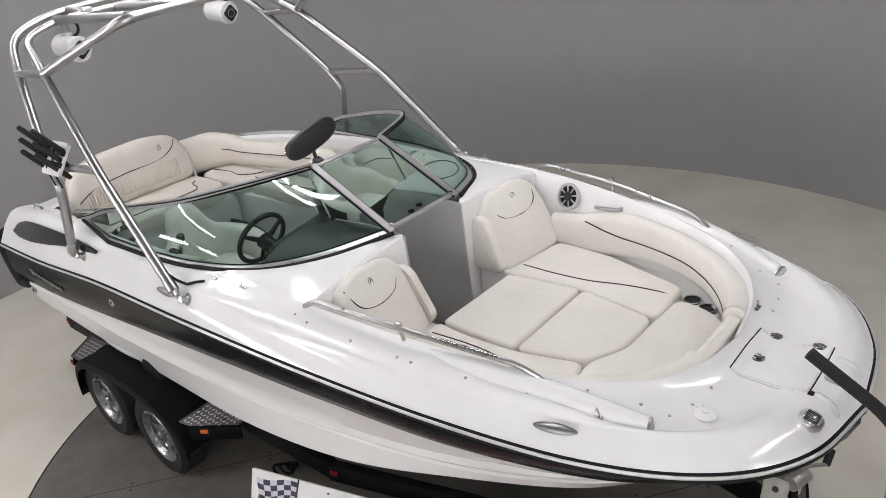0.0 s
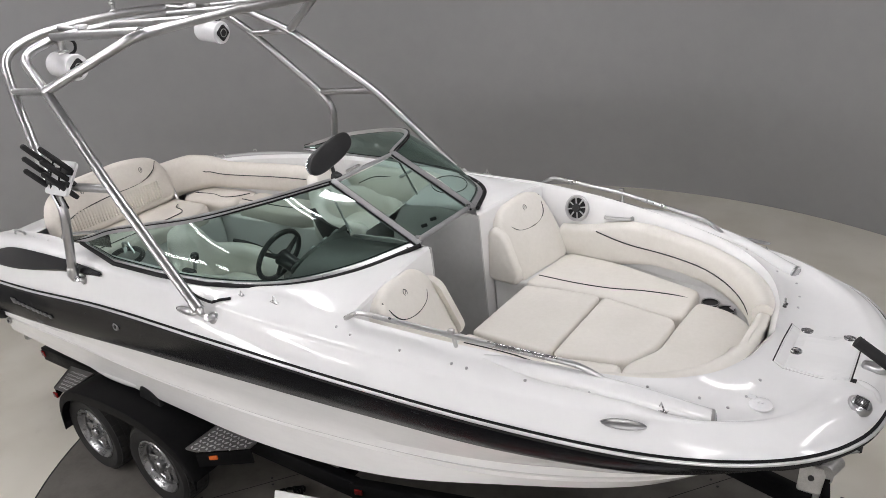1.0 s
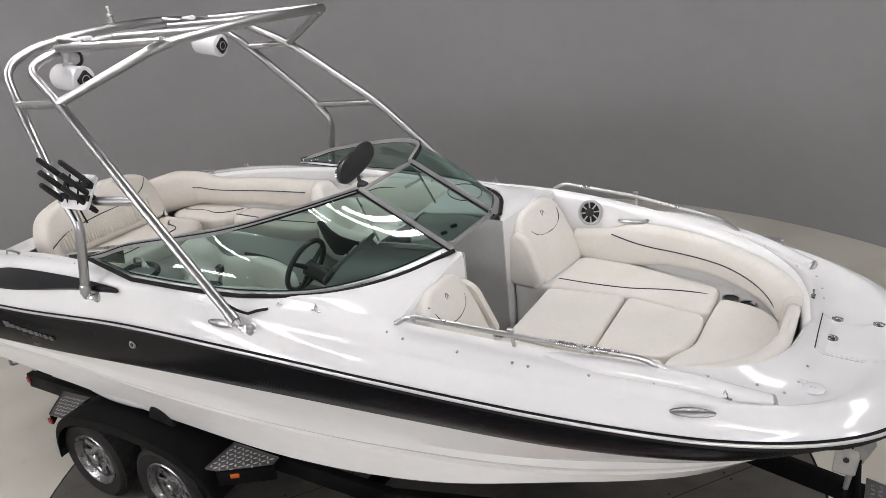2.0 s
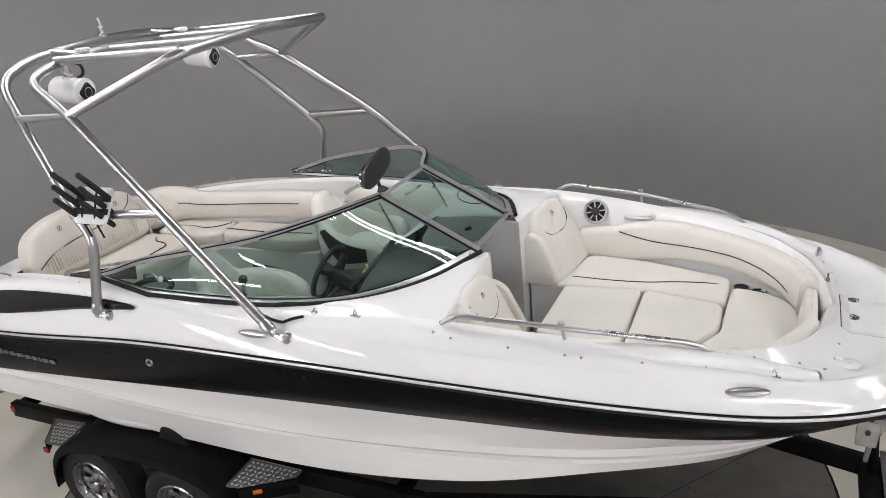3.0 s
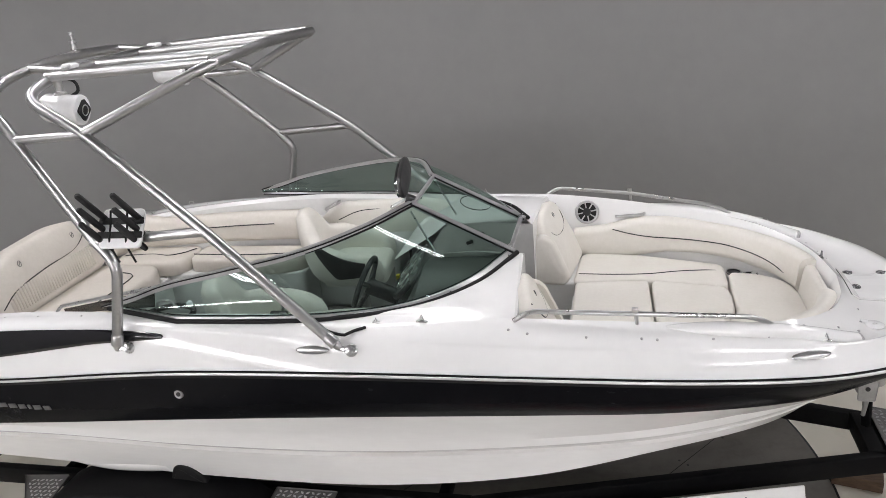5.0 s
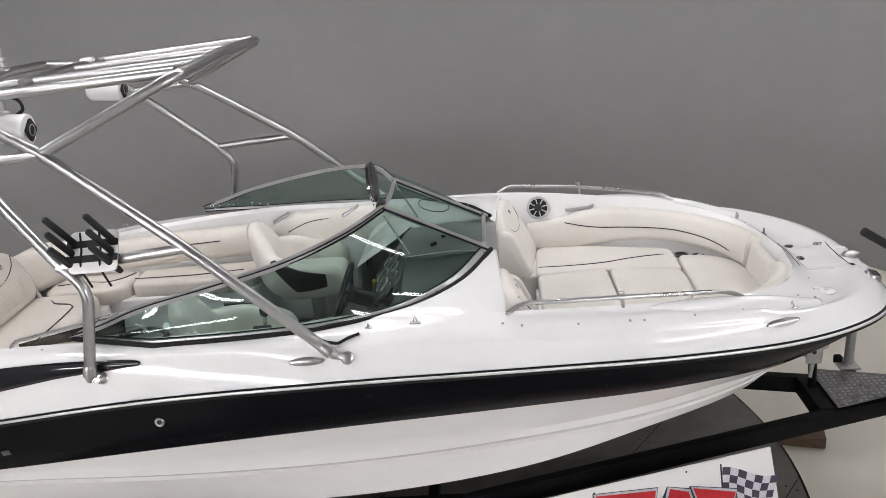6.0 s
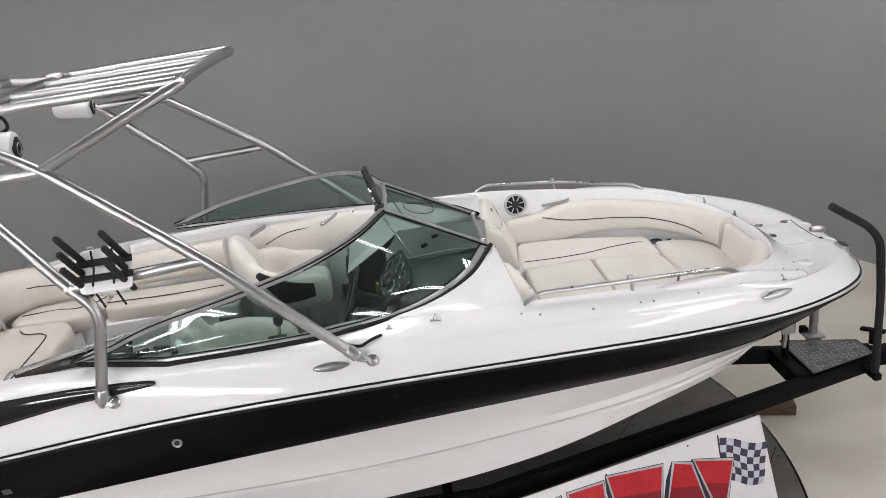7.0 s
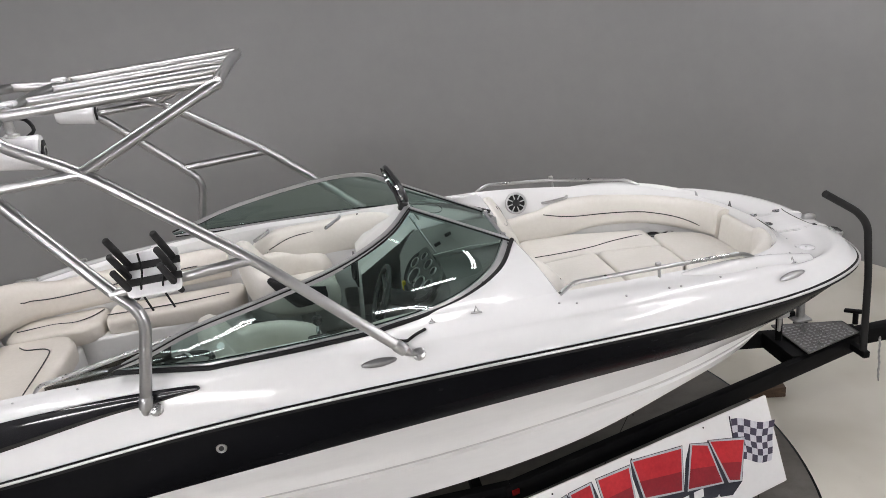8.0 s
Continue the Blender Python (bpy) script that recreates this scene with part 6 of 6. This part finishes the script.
build_trailer()
solo("timber_block", block((0.30, 0.14, 0.085), pose(2.82, 0.36, 0.045, 0, 0, -14), 0.006), WOOD, "weathered timber block lying on the floor under the tongue", "block")
coil = bmesh.new()
for _k in range(3):
    _r = 0.055 - 0.012 * _k
    add_tube(coil, [Vector((-0.40 + 0.03 * _k + _r * 1.5 * math.cos(a), -0.63 + 0.02 * _k + _r * math.sin(a), 0.014 + 0.018 * _k + 0.012 * math.sin(2 * a))) for a in np.linspace(0, 5.6, 25)], 0.009, 6)
solo("safety_chain", coil, TRAILERPAINT, "small coil of black chain lying on the turntable", "chain")


# ------------------------------------------------------------ sign leaning on the trailer
def build_sign():
    tl, tr, br = Vector((0.183, -1.131, 0.700)), Vector((2.275, -0.499, 0.633)), Vector((2.397, -0.683, 0.099))
    x = (tr - tl).normalized()
    down = br - tr
    down = (down - x * down.dot(x))
    h, w = down.length, (tr - tl).length
    up = -down.normalized()
    n = x.cross(up).normalized()
    if n.y > 0:
        n = -n
    m = frame_on(tl + down, x, n)
    ys = 1 if (m.to_3x3() @ Vector((0, 1, 0))).dot(up) > 0 else -1
    sign = thing("sign_board", "white sign board with red blocks and chequered flags, leaning on trailer", "sign", tuple(tl + down))
    part("board", pad([(0, 0), (w, 0), (w, ys * h), (0, ys * h)], 0.018, m @ pose(0, 0, -0.018), 0.003, 0, 0.008), BOARD, sign, "white board", smooth=False)

    def flat(name, poly, lift, mat, label=""):
        bm = bmesh.new()
        lo = [m @ Vector((u, ys * v, lift - 0.001)) for u, v in poly]
        hi = [m @ Vector((u, ys * v, lift)) for u, v in poly]
        vs = add_grid(bm, [lo, hi], True)
        bm.faces.new(vs[-1])
        part(name, bm, mat, sign, label, smooth=False)

    # plain arched blocks where the brand stands
    blocks = [((0.10, 0.20), (0.26, 0.23), (0.24, 0.42), (0.06, 0.37)), ((0.31, 0.23), (0.47, 0.26), (0.45, 0.47), (0.28, 0.43)),
              ((0.52, 0.265), (0.59, 0.275), (0.58, 0.49), (0.50, 0.475)), ((0.635, 0.28), (0.76, 0.285), (0.755, 0.50), (0.62, 0.492)),
              ((0.83, 0.29), (1.02, 0.30), (1.035, 0.50), (0.815, 0.505)), ((1.10, 0.295), (1.365, 0.24), (1.433, 0.477), (1.075, 0.522)),
              ((1.415, 0.23), (1.675, 0.178), (1.63, 0.428), (1.52, 0.468)), ((1.735, 0.168), (1.812, 0.142), (1.92, 0.365), (1.66, 0.442))]
    foot_u, foot_v = 0.95, -0.35
    for q in blocks:
        mu, mv = sum(p[0] for p in q) / 4, sum(p[1] for p in q) / 4

        def grown(k):
            return [(u + k * (1 if u > mu else -1), v + k * (1 if v > mv else -1)) for u, v in q]

        pull = [(u + (foot_u - u) * 0.11, v + (foot_v - v) * 0.11) for u, v in grown(0.016)]
        g = grown(0.016)
        flat("shade_block", [pull[0], pull[1], g[1], g[2], g[3], pull[3]] if mu > foot_u else [pull[0], pull[1], pull[2], g[2], g[3], g[0]], 0.0015, SIGNDARK, "navy drop shade")
        flat("edge_block", grown(0.012), 0.0025, SIGNSILVER, "silver outline")
        low = []
        for i, j in ((0, 3), (1, 2)):
            low.append((q[i][0] * 0.55 + q[j][0] * 0.45, q[i][1] * 0.55 + q[j][1] * 0.45))
        flat("red_block", [low[0], low[1], q[2], q[3]], 0.0035, SIGNRED, "bright red block in place of a letter")
        flat("red_block", [q[0], q[1], low[1], low[0]], 0.0035, SIGNDEEP, "deep red block in place of a letter")
    flat("under_band", [(0.50, 0.12), (1.50, 0.12), (1.81, 0.128), (1.70, 0.17), (1.40, 0.225), (1.05, 0.28), (0.60, 0.27)], 0.0012, SIGNDARK, "navy band under the blocks")
    for k in range(6):
        a = 0.86 + 0.115 * k
        flat("white_bar", [(a, 0.15), (a + 0.075, 0.148), (a + 0.085, 0.195), (a + 0.01, 0.197)], 0.0045, BOARD, "pale bar in place of small lettering")

    def flag(corners, nx, ny):
        c00, c10, c11, c01 = (Vector((*c, 0)) for c in corners)

        def at(i, j):
            f, g = i / nx, j / ny
            p = (c00 * (1 - f) + c10 * f) * (1 - g) + (c01 * (1 - f) + c11 * f) * g
            return p.x + 0.006 * math.sin(j * 1.3), p.y + 0.012 * math.sin(i * 0.95 + 0.4)

        for i in range(nx):
            for j in range(ny):
                flat("flag_check", [at(i, j), at(i + 1, j), at(i + 1, j + 1), at(i, j + 1)], 0.001, FLAGDARK if (i + j) % 2 else FLAGLIGHT)
        (u, v), (u2, v2) = corners[3], corners[0]
        flat("flag_pole", [(u - 0.008, v + 0.025), (u + 0.002, v + 0.025), (u2 + 0.002, v2 - 0.03), (u2 - 0.008, v2 - 0.03)], 0.0013, SIGNDARK, "dark flag pole")

    flag([(1.83, 0.262), (2.10, 0.158), (2.205, 0.391), (1.857, 0.515)], 7, 6)
    flag([(0.30, 0.44), (0.05, 0.40), (0.04, 0.53), (0.32, 0.55)], 6, 4)
    for u in (0.509, 1.07, 1.635):
        part("board_screw", lathe([(0.006, 0), (0.006, 0.002), (0.002, 0.003)], m @ pose(u, ys * (h - 0.032), 0.0), 8), PLASTIC, sign)


build_sign()
